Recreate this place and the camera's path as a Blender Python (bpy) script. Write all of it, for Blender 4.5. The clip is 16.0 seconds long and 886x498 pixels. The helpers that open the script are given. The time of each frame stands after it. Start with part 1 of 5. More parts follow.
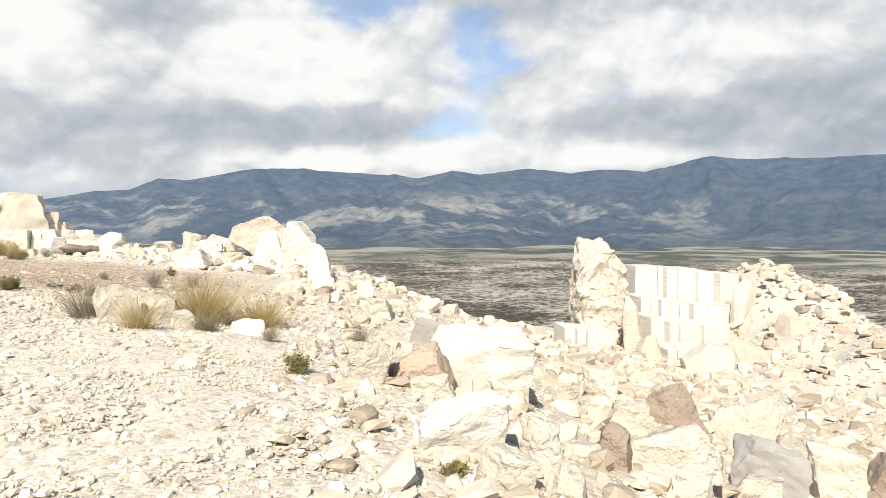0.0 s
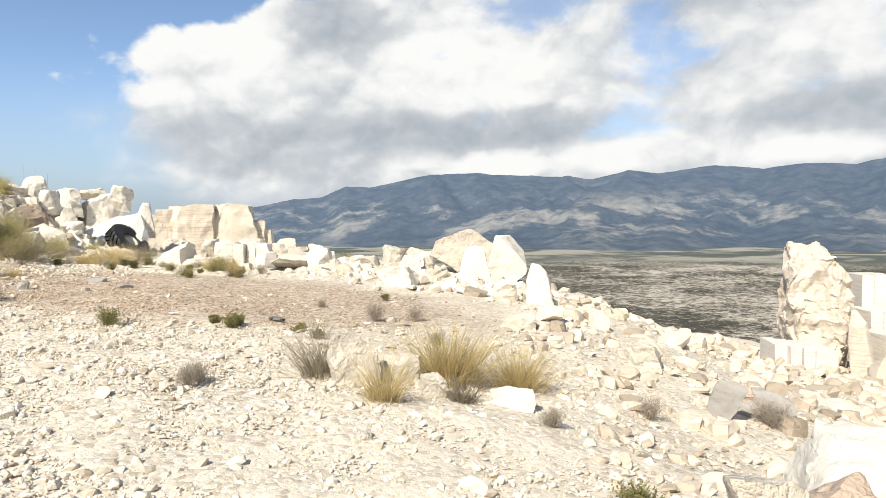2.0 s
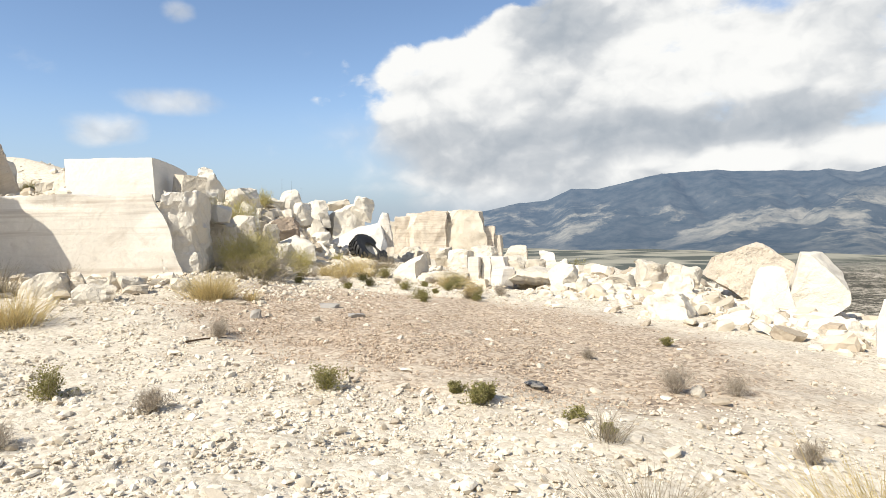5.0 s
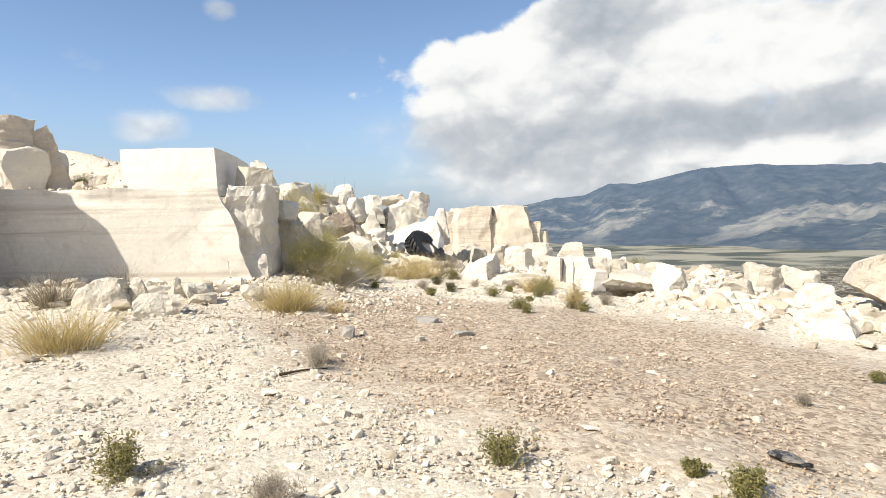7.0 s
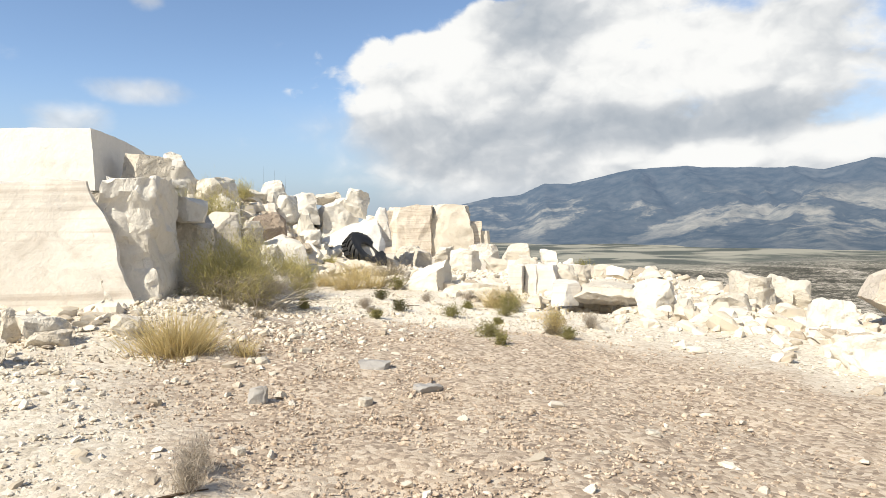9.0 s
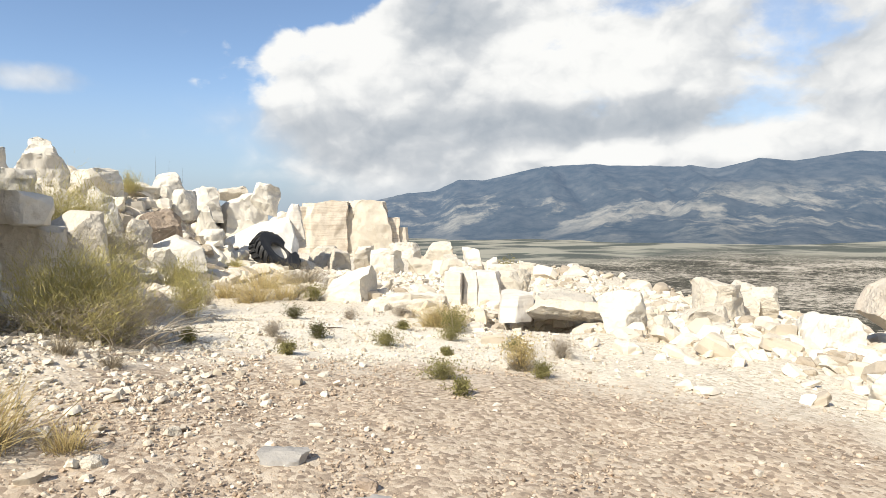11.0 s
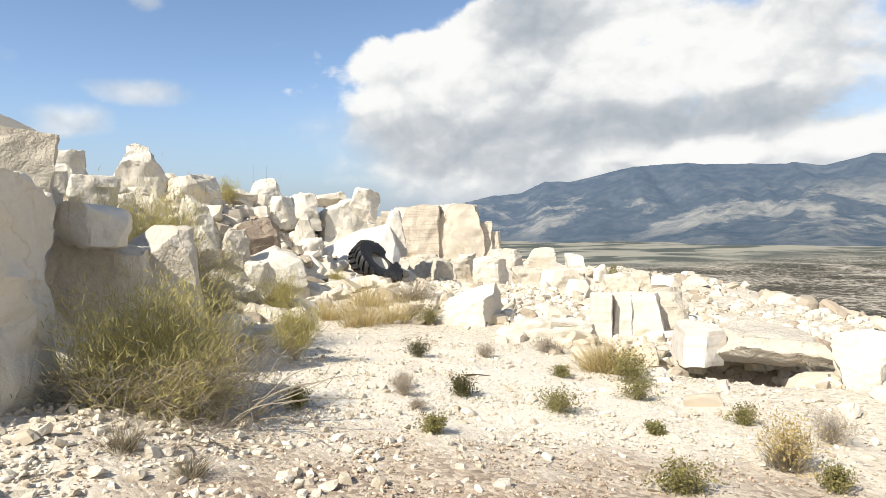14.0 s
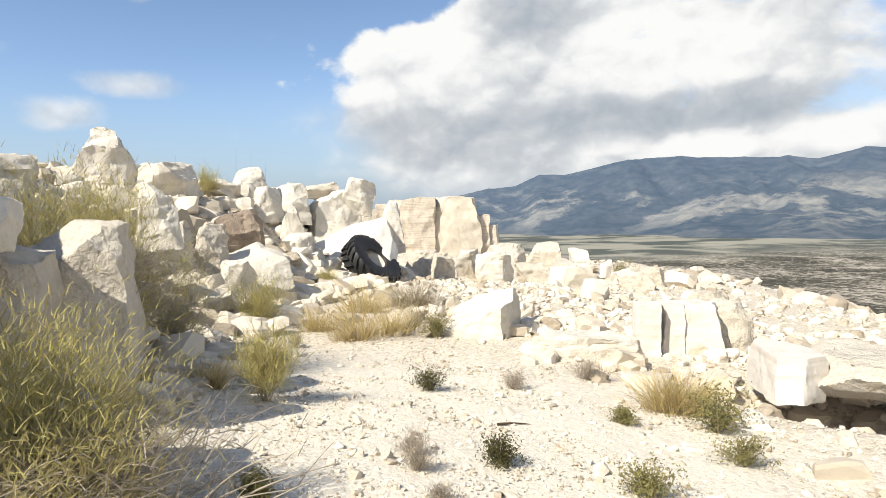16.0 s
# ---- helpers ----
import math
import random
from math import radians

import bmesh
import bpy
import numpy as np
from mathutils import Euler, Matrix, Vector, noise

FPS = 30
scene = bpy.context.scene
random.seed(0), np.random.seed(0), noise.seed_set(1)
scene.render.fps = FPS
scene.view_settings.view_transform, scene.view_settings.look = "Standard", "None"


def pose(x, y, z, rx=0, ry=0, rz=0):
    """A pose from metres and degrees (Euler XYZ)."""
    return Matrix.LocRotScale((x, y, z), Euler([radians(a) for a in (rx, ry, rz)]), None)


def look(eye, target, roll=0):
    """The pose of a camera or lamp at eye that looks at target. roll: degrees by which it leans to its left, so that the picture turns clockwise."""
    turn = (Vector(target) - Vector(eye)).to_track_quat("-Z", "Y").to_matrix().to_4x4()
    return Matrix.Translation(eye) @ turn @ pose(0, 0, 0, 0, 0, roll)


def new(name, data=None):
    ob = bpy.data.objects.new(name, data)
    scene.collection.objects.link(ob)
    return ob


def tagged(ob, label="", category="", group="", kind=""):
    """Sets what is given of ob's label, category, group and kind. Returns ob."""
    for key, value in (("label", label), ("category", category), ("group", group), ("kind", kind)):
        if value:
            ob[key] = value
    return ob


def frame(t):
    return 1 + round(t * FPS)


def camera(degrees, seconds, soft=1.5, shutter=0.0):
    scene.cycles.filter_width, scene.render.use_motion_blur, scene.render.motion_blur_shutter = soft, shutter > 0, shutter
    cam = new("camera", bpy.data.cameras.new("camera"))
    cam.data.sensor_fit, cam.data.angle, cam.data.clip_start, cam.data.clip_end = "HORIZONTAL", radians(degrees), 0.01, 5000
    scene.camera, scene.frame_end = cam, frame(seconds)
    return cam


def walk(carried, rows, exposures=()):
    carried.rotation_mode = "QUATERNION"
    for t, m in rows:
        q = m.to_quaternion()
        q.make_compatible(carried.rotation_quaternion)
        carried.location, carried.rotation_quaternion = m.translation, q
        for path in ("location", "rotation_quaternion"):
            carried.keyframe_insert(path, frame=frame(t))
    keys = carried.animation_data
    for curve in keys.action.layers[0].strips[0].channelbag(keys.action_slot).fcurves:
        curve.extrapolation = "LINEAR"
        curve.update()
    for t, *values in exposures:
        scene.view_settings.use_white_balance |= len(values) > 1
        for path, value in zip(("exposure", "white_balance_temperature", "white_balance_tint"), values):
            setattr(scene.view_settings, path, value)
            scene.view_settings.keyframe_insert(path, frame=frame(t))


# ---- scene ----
cam = camera(69.4, 16.0, soft=0.6)
METRES, EYE, TILT, LEAN, TURN = 15.0, 1.5, -2.5, 0.0, 0.0
ROWS = [
    (0.0, 0.0, 0.0, 0.0, 0.0, 0.0, -0.0),
    (0.5, -0.0151, 0.0236, 0.0069, 5.67, 0.17, -0.01),
    (1.0, -0.034, 0.0515, 0.0115, 8.85, 0.17, -0.0),
    (1.5, -0.0572, 0.0732, 0.0186, 10.62, 0.17, 0.01),
    (2.0, -0.0769, 0.1026, 0.0217, 15.33, 0.24, 0.01),
    (2.5, -0.0962, 0.1264, 0.0257, 18.52, 0.34, -0.05),
    (3.0, -0.1078, 0.1507, 0.0295, 22.05, 0.41, -0.05),
    (3.5, -0.1162, 0.1757, 0.0297, 27.61, 0.43, -0.09),
    (4.0, -0.1312, 0.196, 0.0335, 29.47, 0.42, -0.06),
    (4.5, -0.1471, 0.2168, 0.0366, 32.51, 0.46, -0.15),
    (5.0, -0.1702, 0.227, 0.0433, 35.3, 0.45, -0.22),
    (7.5, -0.3199, 0.293, 0.0529, 38.5, -0.04, -0.5),
    (8.0, -0.3517, 0.3243, 0.0544, 37.34, -0.02, -0.52),
    (8.5, -0.3803, 0.3544, 0.0555, 35.24, -0.03, -0.44),
    (9.0, -0.3911, 0.3825, 0.0629, 32.9, -0.08, -0.43),
    (9.5, -0.4038, 0.4118, 0.067, 26.85, -0.16, -0.3),
    (12.0, -0.5395, 0.5424, 0.0799, 25.24, -0.44, -0.16),
    (12.5, -0.568, 0.5638, 0.0835, 25.51, -0.47, -0.17),
    (13.0, -0.5844, 0.5724, 0.0871, 28.89, -0.4, -0.2),
    (13.5, -0.5853, 0.5795, 0.0878, 32.88, -0.17, -0.09),
    (14.0, -0.5939, 0.5905, 0.0881, 32.97, -0.19, -0.03),
    (14.5, -0.6046, 0.6124, 0.0872, 32.89, -0.35, 0.03),
    (15.0, -0.6261, 0.6385, 0.0838, 32.75, -0.54, -0.01),
    (15.5, -0.6496, 0.6607, 0.0897, 32.66, -0.68, 0.01),
    (16.0, -0.6737, 0.6853, 0.0932, 32.46, -0.81, -0.02),
]
walk(cam, [(t, pose(0, 0, EYE, TILT, LEAN, TURN) @ pose(METRES * x, METRES * y, METRES * z, 90 + pitch, roll, yaw)) for t, x, y, z, yaw, pitch, roll in ROWS])


# ---- world, sun, exposure ----
SUN_WAY = Vector((-0.27, -0.95, 0.94)).normalized()


def make_world():
    """Sky with a broken deck of cumulus; azimuth is counted to the left of +y, in degrees."""
    world = bpy.data.worlds.new("sky")
    world.use_nodes = True
    scene.world = world
    nt = world.node_tree
    nt.nodes.clear()

    def math_(op, a, b=None, clamp=False):
        n = nt.nodes.new("ShaderNodeMath")
        n.operation, n.use_clamp = op, clamp
        for i, v in enumerate((a, b)):
            if v is None:
                continue
            if isinstance(v, (int, float)):
                n.inputs[i].default_value = v
            else:
                nt.links.new(v, n.inputs[i])
        return n.outputs[0]

    def ramp(value, lo, hi):
        n = nt.nodes.new("ShaderNodeMapRange")
        n.interpolation_type = "SMOOTHSTEP"
        nt.links.new(value, n.inputs[0])
        n.inputs[1].default_value, n.inputs[2].default_value = lo, hi
        return n.outputs[0]

    def mix(fac, a, b):
        n = nt.nodes.new("ShaderNodeMix")
        n.data_type = "RGBA"
        nt.links.new(fac, n.inputs[0]) if not isinstance(fac, float) else None
        for i, v in ((6, a), (7, b)):
            if isinstance(v, tuple):
                n.inputs[i].default_value = (*v, 1)
            else:
                nt.links.new(v, n.inputs[i])
        return n.outputs[2]

    def fbm(az, el, sa, se, off, detail=6.0, rough=0.55):
        c = nt.nodes.new("ShaderNodeCombineXYZ")
        nt.links.new(math_("MULTIPLY", az, 1 / sa), c.inputs[0])
        nt.links.new(math_("MULTIPLY", el, 1 / se), c.inputs[1])
        c.inputs[2].default_value = off
        n = nt.nodes.new("ShaderNodeTexNoise")
        n.inputs["Scale"].default_value, n.inputs["Detail"].default_value = 1.0, detail
        n.inputs["Roughness"].default_value = rough
        nt.links.new(c.outputs[0], n.inputs["Vector"])
        return n.outputs[0]

    def lobe(az, el, a0, e0, ra, re):
        """A soft puff, 1 at its middle and 0 from its rim outward."""
        da = math_("POWER", math_("DIVIDE", math_("SUBTRACT", az, a0), ra), 2.0)
        de = math_("POWER", math_("DIVIDE", math_("SUBTRACT", el, e0), re), 2.0)
        return math_("SUBTRACT", 1.0, math_("ADD", da, de), clamp=True)

    co = nt.nodes.new("ShaderNodeTexCoord")
    sep = nt.nodes.new("ShaderNodeSeparateXYZ")
    nt.links.new(co.outputs["Generated"], sep.inputs[0])
    az = math_("MULTIPLY", math_("ARCTAN2", math_("MULTIPLY", sep.outputs[0], -1.0), sep.outputs[1]), 57.2958)
    el = math_("MULTIPLY", math_("ARCSINE", sep.outputs[2]), 57.2958)
    n1 = fbm(az, el, 13.0, 8.0, 3.1)
    n2 = fbm(math_("ADD", az, math_("MULTIPLY", n1, 5.0)), math_("ADD", el, math_("MULTIPLY", n1, 3.0)), 6.0, 3.6, 9.4, 8.0, 0.58)
    n3 = fbm(az, el, 26.0, 7.0, 5.7, 5.0)

    def billow(a, e, size, rough=0.45):
        """Rounded heads of cumulus at several sizes, 1 at their middles."""
        c = nt.nodes.new("ShaderNodeCombineXYZ")
        nt.links.new(math_("MULTIPLY", a, 1 / size), c.inputs[0])
        nt.links.new(math_("MULTIPLY", e, 1.25 / size), c.inputs[1])
        n = nt.nodes.new("ShaderNodeTexVoronoi")
        n.voronoi_dimensions, n.feature = "2D", "SMOOTH_F1"
        n.inputs["Scale"].default_value, n.inputs["Detail"].default_value = 1.0, 4.0
        n.inputs["Roughness"].default_value, n.inputs["Smoothness"].default_value = rough, 0.35
        nt.links.new(c.outputs[0], n.inputs["Vector"])
        return math_("SUBTRACT", 1.0, n.outputs["Distance"])

    def most(*values):
        out = values[0]
        for v in values[1:]:
            out = math_("MAXIMUM", out, v)
        return out

    wa = math_("ADD", az, math_("MULTIPLY", math_("SUBTRACT", n2, 0.5), 4.5))
    we = math_("ADD", el, math_("MULTIPLY", math_("SUBTRACT", n1, 0.5), 4.0))
    h0 = billow(wa, we, 5.2)
    h1 = billow(math_("ADD", wa, 0.35), math_("ADD", we, 0.85), 5.2)
    lit = math_("SUBTRACT", h0, h1)

    # the outline of the great cumulus on its clear side
    up = math_("MAXIMUM", math_("SUBTRACT", el, 11.5), 0.0)
    dn = math_("MINIMUM", math_("SUBTRACT", el, 11.5), 0.0)
    rim = math_("SUBTRACT", 45.2, math_("ADD", math_("MULTIPLY", math_("MULTIPLY", up, up), 0.28), math_("MULTIPLY", math_("MULTIPLY", dn, dn), 0.09)))
    inside = math_("SUBTRACT", rim, az)
    wob = math_("ADD", math_("MULTIPLY", math_("SUBTRACT", h0, 0.5), 6.0), math_("MULTIPLY", math_("SUBTRACT", n2, 0.5), 4.5))
    edge = math_("ADD", inside, wob)
    crisp, hazy = ramp(edge, -0.6, 2.2), ramp(math_("ADD", inside, math_("MULTIPLY", wob, 0.7)), -4.0, 6.0)
    high = ramp(el, 7.0, 11.0)
    body = math_("ADD", math_("MULTIPLY", crisp, high), math_("MULTIPLY", hazy, math_("SUBTRACT", 1.0, high)))
    gap = most(lobe(az, el, -3.2, 14.4, 6.0, 5.0), lobe(az, el, 8.0, 18.4, 7.5, 2.6), math_("MULTIPLY", lobe(az, el, -1.0, 8.6, 7.0, 2.0), 0.6))
    gap = ramp(math_("ADD", gap, math_("MULTIPLY", math_("SUBTRACT", n2, 0.5), 2.4)), 0.25, 0.95)
    far_side = ramp(az, 75.0, 110.0)
    puff = most(math_("MULTIPLY", lobe(az, el, 57.5, 11.0, 6.0, 1.5), 0.85), lobe(az, el, 62.8, 8.6, 4.0, 1.9), math_("MULTIPLY", lobe(az, el, 57.2, 18.0, 1.8, 1.2), 0.9), math_("MULTIPLY", lobe(az, el, 67.5, 13.6, 3.0, 1.6), 0.6))
    puff = math_("MULTIPLY", ramp(math_("ADD", puff, math_("MULTIPLY", math_("SUBTRACT", n2, 0.5), 1.7)), 0.2, 1.15), 0.75)
    low = ramp(math_("SUBTRACT", n3, math_("MULTIPLY", el, 0.02)), 0.42, 0.62)
    cover = math_("MAXIMUM", math_("MULTIPLY", body, math_("SUBTRACT", 1.0, math_("MULTIPLY", gap, 0.75))), puff)
    cover = math_("MAXIMUM", cover, math_("MULTIPLY", far_side, low), clamp=True)

    # light tops, grey undersides
    bright = most(lobe(az, el, 13.5, 14.0, 12.0, 4.6), lobe(az, el, 35.0, 15.0, 11.0, 4.6), lobe(az, el, 41.0, 11.8, 6.0, 2.4),
                  lobe(az, el, 9.5, 5.4, 5.0, 1.4), lobe(az, el, 0.0, 6.2, 8.0, 2.0), math_("MULTIPLY", lobe(az, el, -16.5, 5.6, 7.0, 1.3), 0.9),
                  math_("MULTIPLY", lobe(az, el, 18.0, 6.0, 4.0, 1.2), 0.7), math_("MULTIPLY", lobe(az, el, -20.0, 14.0, 13.0, 4.0), 0.4))
    dark = most(math_("MULTIPLY", lobe(az, el, 24.5, 16.4, 7.5, 3.2), 0.95), math_("MULTIPLY", lobe(az, el, 31.0, 6.8, 12.0, 3.4), 0.8), lobe(az, el, 19.0, 7.7, 13.0, 2.6),
                lobe(az, el, 6.5, 8.2, 8.0, 2.4), lobe(az, el, -21.0, 8.3, 12.0, 3.0), lobe(az, el, -34.0, 8.5, 16.0, 5.5), math_("MULTIPLY", lobe(az, el, -8.0, 18.0, 8.0, 3.0), 0.5))
    tone = math_("ADD", math_("MULTIPLY", math_("SUBTRACT", bright, dark), 0.48), 0.80)
    tone = math_("ADD", tone, math_("MULTIPLY", lit, 0.4))
    tone = math_("ADD", tone, math_("MULTIPLY", math_("SUBTRACT", h0, 0.45), 0.22))
    n5 = fbm(az, el, 5.0, 3.0, 7.7, 3.0, 0.45)
    tone = math_("ADD", tone, math_("MULTIPLY", math_("SUBTRACT", n5, 0.5), 0.45))
    tone = math_("ADD", tone, math_("MULTIPLY", math_("SUBTRACT", n1, 0.5), 0.5))
    shade = mix(ramp(tone, 0.0, 0.75), CLOUD_DARK, CLOUD_MID)
    shade = mix(ramp(tone, 0.5, 1.15), shade, CLOUD_LIGHT)

    sky = nt.nodes.new("ShaderNodeTexSky")
    sky.sky_type = "NISHITA"
    sky.sun_disc = False
    sky.sun_elevation = math.asin(SUN_WAY.z)
    sky.sun_rotation = math.atan2(SUN_WAY.x, SUN_WAY.y)
    sky.altitude, sky.air_density, sky.dust_density, sky.ozone_density = 1500, 1.0, 0.6, 1.5
    scaled = nt.nodes.new("ShaderNodeVectorMath")
    scaled.operation = "SCALE"
    nt.links.new(sky.outputs[0], scaled.inputs[0])
    scaled.inputs[3].default_value = SKY_GAIN
    haze = ramp(el, 13.0, 0.0)
    base = mix(math_("MULTIPLY", haze, 0.85), scaled.outputs[0], HAZE)
    out = mix(cover, base, shade)
    out = mix(math_("MULTIPLY", ramp(el, 4.5, 0.5), 0.65), out, HAZE)
    bg = nt.nodes.new("ShaderNodeBackground")
    bg.inputs[1].default_value = 0.1
    nt.links.new(out, bg.inputs[0])
    o = nt.nodes.new("ShaderNodeOutputWorld")
    nt.links.new(bg.outputs[0], o.inputs[0])


SKY_GAIN = 1.2
CLOUD_DARK, CLOUD_MID, CLOUD_LIGHT, HAZE = (3.0, 3.35, 3.75), (4.6, 4.8, 5.0), (7.0, 7.0, 6.85), (2.85, 3.45, 4.15)
make_world()

sun_data = bpy.data.lights.new("sun", "SUN")
sun_data.energy, sun_data.angle, sun_data.color = 4.9, radians(0.55), (1.0, 0.93, 0.79)
sun = new("sun", sun_data)
sun.matrix_world = look(SUN_WAY * 60, (0, 0, 0))
scene.view_settings.exposure = 0.48


# ---- materials ----
def material(name, build):
    m = bpy.data.materials.new(name)
    m.use_nodes = True
    nt = m.node_tree
    bsdf = nt.nodes["Principled BSDF"]
    build(nt, bsdf)
    return m


def coords(nt, scale=1.0, squash=None):
    """Object space in metres, shifted for each object so that no two pieces carry the same marks."""
    geo = nt.nodes.new("ShaderNodeNewGeometry")
    info = nt.nodes.new("ShaderNodeObjectInfo")
    mul = nt.nodes.new("ShaderNodeVectorMath")
    mul.operation = "SCALE"
    comb = nt.nodes.new("ShaderNodeCombineXYZ")
    for i in range(3):
        nt.links.new(info.outputs["Random"], comb.inputs[i])
    nt.links.new(comb.outputs[0], mul.inputs[0])
    mul.inputs[3].default_value = 3.0
    add = nt.nodes.new("ShaderNodeVectorMath")
    nt.links.new(geo.outputs["Position"], add.inputs[0])
    nt.links.new(mul.outputs[0], add.inputs[1])
    if squash:
        sq = nt.nodes.new("ShaderNodeVectorMath")
        sq.operation = "MULTIPLY"
        nt.links.new(add.outputs[0], sq.inputs[0])
        sq.inputs[1].default_value = squash
        return sq.outputs[0]
    return add.outputs[0]


def tex_noise(nt, vec, scale, detail=4.0, rough=0.55, distort=0.0):
    n = nt.nodes.new("ShaderNodeTexNoise")
    n.inputs["Scale"].default_value, n.inputs["Detail"].default_value = scale, detail
    n.inputs["Roughness"].default_value, n.inputs["Distortion"].default_value = rough, distort
    nt.links.new(vec, n.inputs["Vector"])
    return n.outputs[0]


def tex_cells(nt, vec, scale, feature="F1", out="Distance"):
    n = nt.nodes.new("ShaderNodeTexVoronoi")
    n.feature = feature
    n.inputs["Scale"].default_value = scale
    nt.links.new(vec, n.inputs["Vector"])
    return n.outputs[out]


def stops(nt, value, pairs):
    n = nt.nodes.new("ShaderNodeValToRGB")
    while len(n.color_ramp.elements) < len(pairs):
        n.color_ramp.elements.new(0.5)
    for e, (p, c) in zip(n.color_ramp.elements, pairs):
        e.position, e.color = p, (*c, 1)
    nt.links.new(value, n.inputs[0])
    return n.outputs[0]


def blend(nt, fac, a, b, mode="MIX"):
    n = nt.nodes.new("ShaderNodeMix")
    n.data_type, n.blend_type = "RGBA", mode
    if isinstance(fac, float):
        n.inputs[0].default_value = fac
    else:
        nt.links.new(fac, n.inputs[0])
    for i, v in ((6, a), (7, b)):
        if isinstance(v, tuple):
            n.inputs[i].default_value = (*v, 1)
        else:
            nt.links.new(v, n.inputs[i])
    return n.outputs[2]


def span(nt, value, lo, hi, a=0.0, b=1.0):
    n = nt.nodes.new("ShaderNodeMapRange")
    nt.links.new(value, n.inputs[0])
    for i, v in enumerate((lo, hi, a, b)):
        n.inputs[i + 1].default_value = v
    return n.outputs[0]


def relief(nt, bsdf, heights):
    """Bumps chained from coarse to fine: (value, strength, metres)."""
    last = None
    for value, strength, dist in heights:
        b = nt.nodes.new("ShaderNodeBump")
        b.inputs["Strength"].default_value, b.inputs["Distance"].default_value = strength, dist
        nt.links.new(value, b.inputs["Height"])
        if last:
            nt.links.new(last, b.inputs["Normal"])
        last = b.outputs[0]
    nt.links.new(last, bsdf.inputs["Normal"])


def stone(name, light, mid, stain, bands=0.0, rough=0.85, grain=1.0):
    """Broken or sawn limestone: two tones, rusty stains, faint bedding, pitted relief."""
    def build(nt, bsdf):
        v = coords(nt)
        big = tex_noise(nt, v, 0.9, 5, 0.6)
        fine = tex_noise(nt, v, 14, 6, 0.65)
        col = stops(nt, big, [(0.32, mid), (0.62, light)])
        rust = tex_noise(nt, v, 2.3, 6, 0.62, 0.6)
        col = blend(nt, span(nt, rust, 0.56, 0.72, 0, 0.8), col, stain)
        if bands:
            own = nt.nodes.new("ShaderNodeTexCoord")
            sq = nt.nodes.new("ShaderNodeVectorMath")
            sq.operation = "MULTIPLY"
            sq.inputs[1].default_value = (0.25, 0.25, 7.0)
            nt.links.new(own.outputs["Object"], sq.inputs[0])
            bed = tex_noise(nt, sq.outputs[0], 1.3, 5, 0.6)
            col = blend(nt, span(nt, bed, 0.5, 0.68, 0, bands), col, stain)
        col = blend(nt, span(nt, fine, 0.35, 0.75, 0.0, 0.55), col, tuple(c * 0.74 for c in light))
        bent = nt.nodes.new("ShaderNodeVectorMath")
        bent.operation = "MULTIPLY_ADD"
        wander = nt.nodes.new("ShaderNodeTexNoise")
        wander.inputs["Scale"].default_value, wander.inputs["Detail"].default_value = 2.2, 5.0
        nt.links.new(v, wander.inputs["Vector"])
        nt.links.new(wander.outputs["Color"], bent.inputs[0])
        bent.inputs[1].default_value = (0.5, 0.5, 0.5)
        nt.links.new(v, bent.inputs[2])
        crack = span(nt, tex_cells(nt, bent.outputs[0], 1.3, "DISTANCE_TO_EDGE"), 0.0, 0.018, 1.0, 0.0)
        crack = blend(nt, span(nt, tex_noise(nt, v, 1.1, 2), 0.42, 0.6), (0.0, 0.0, 0.0), crack)
        if grain > 0.4:
            col = blend(nt, span(nt, crack, 0.0, 1.0, 0.0, 0.4), col, tuple(c * 0.75 for c in stain))
        own_tone = nt.nodes.new("ShaderNodeObjectInfo")
        col = blend(nt, span(nt, own_tone.outputs["Random"], 0.0, 1.0, 0.0, 0.55), col, mid)
        nt.links.new(col, bsdf.inputs["Base Color"])
        bsdf.inputs["Roughness"].default_value = rough
        bsdf.inputs["Specular IOR Level"].default_value = 0.25
        relief(nt, bsdf, [(tex_noise(nt, v, 3.5, 6, 0.66), 0.6 * grain, 0.12), (span(nt, crack, 0.0, 1.0, 1.0, 0.0), 0.35 if grain > 0.4 else 0.0, 0.015), (fine, 0.6 * grain, 0.025), (span(nt, tex_cells(nt, v, 30), 0.0, 0.8, 1.0, 0.0), 0.15 * grain, 0.006)])
    return material(name, build)


LIMESTONE = stone("limestone_rough", (0.660, 0.607, 0.519), (0.546, 0.488, 0.400), (0.414, 0.339, 0.251))
WHITE_STONE = stone("limestone_white", (0.720, 0.679, 0.603), (0.630, 0.581, 0.495), (0.504, 0.427, 0.329), 0.0, 0.8, 0.6)
WHITE_SAWN = stone("limestone_white_sawn", (0.764, 0.731, 0.672), (0.708, 0.667, 0.598), (0.589, 0.520, 0.432), 0.25, 0.75, 0.3)
SAWN = stone("limestone_sawn", (0.72, 0.68, 0.615), (0.66, 0.61, 0.54), (0.47, 0.405, 0.34), 1.0, 0.7, 0.3)
BEDDED = stone("limestone_bedded", (0.67, 0.60, 0.505), (0.60, 0.525, 0.43), (0.40, 0.31, 0.23), 0.8, 0.9, 1.1)
GREY_STONE = stone("limestone_grey", (0.40, 0.38, 0.35), (0.33, 0.31, 0.285), (0.28, 0.24, 0.2), 0.0, 0.75, 0.35)
BROWN_STONE = stone("limestone_brown", (0.42, 0.345, 0.275), (0.33, 0.26, 0.2), (0.24, 0.18, 0.13), 0.3, 0.9, 1.1)
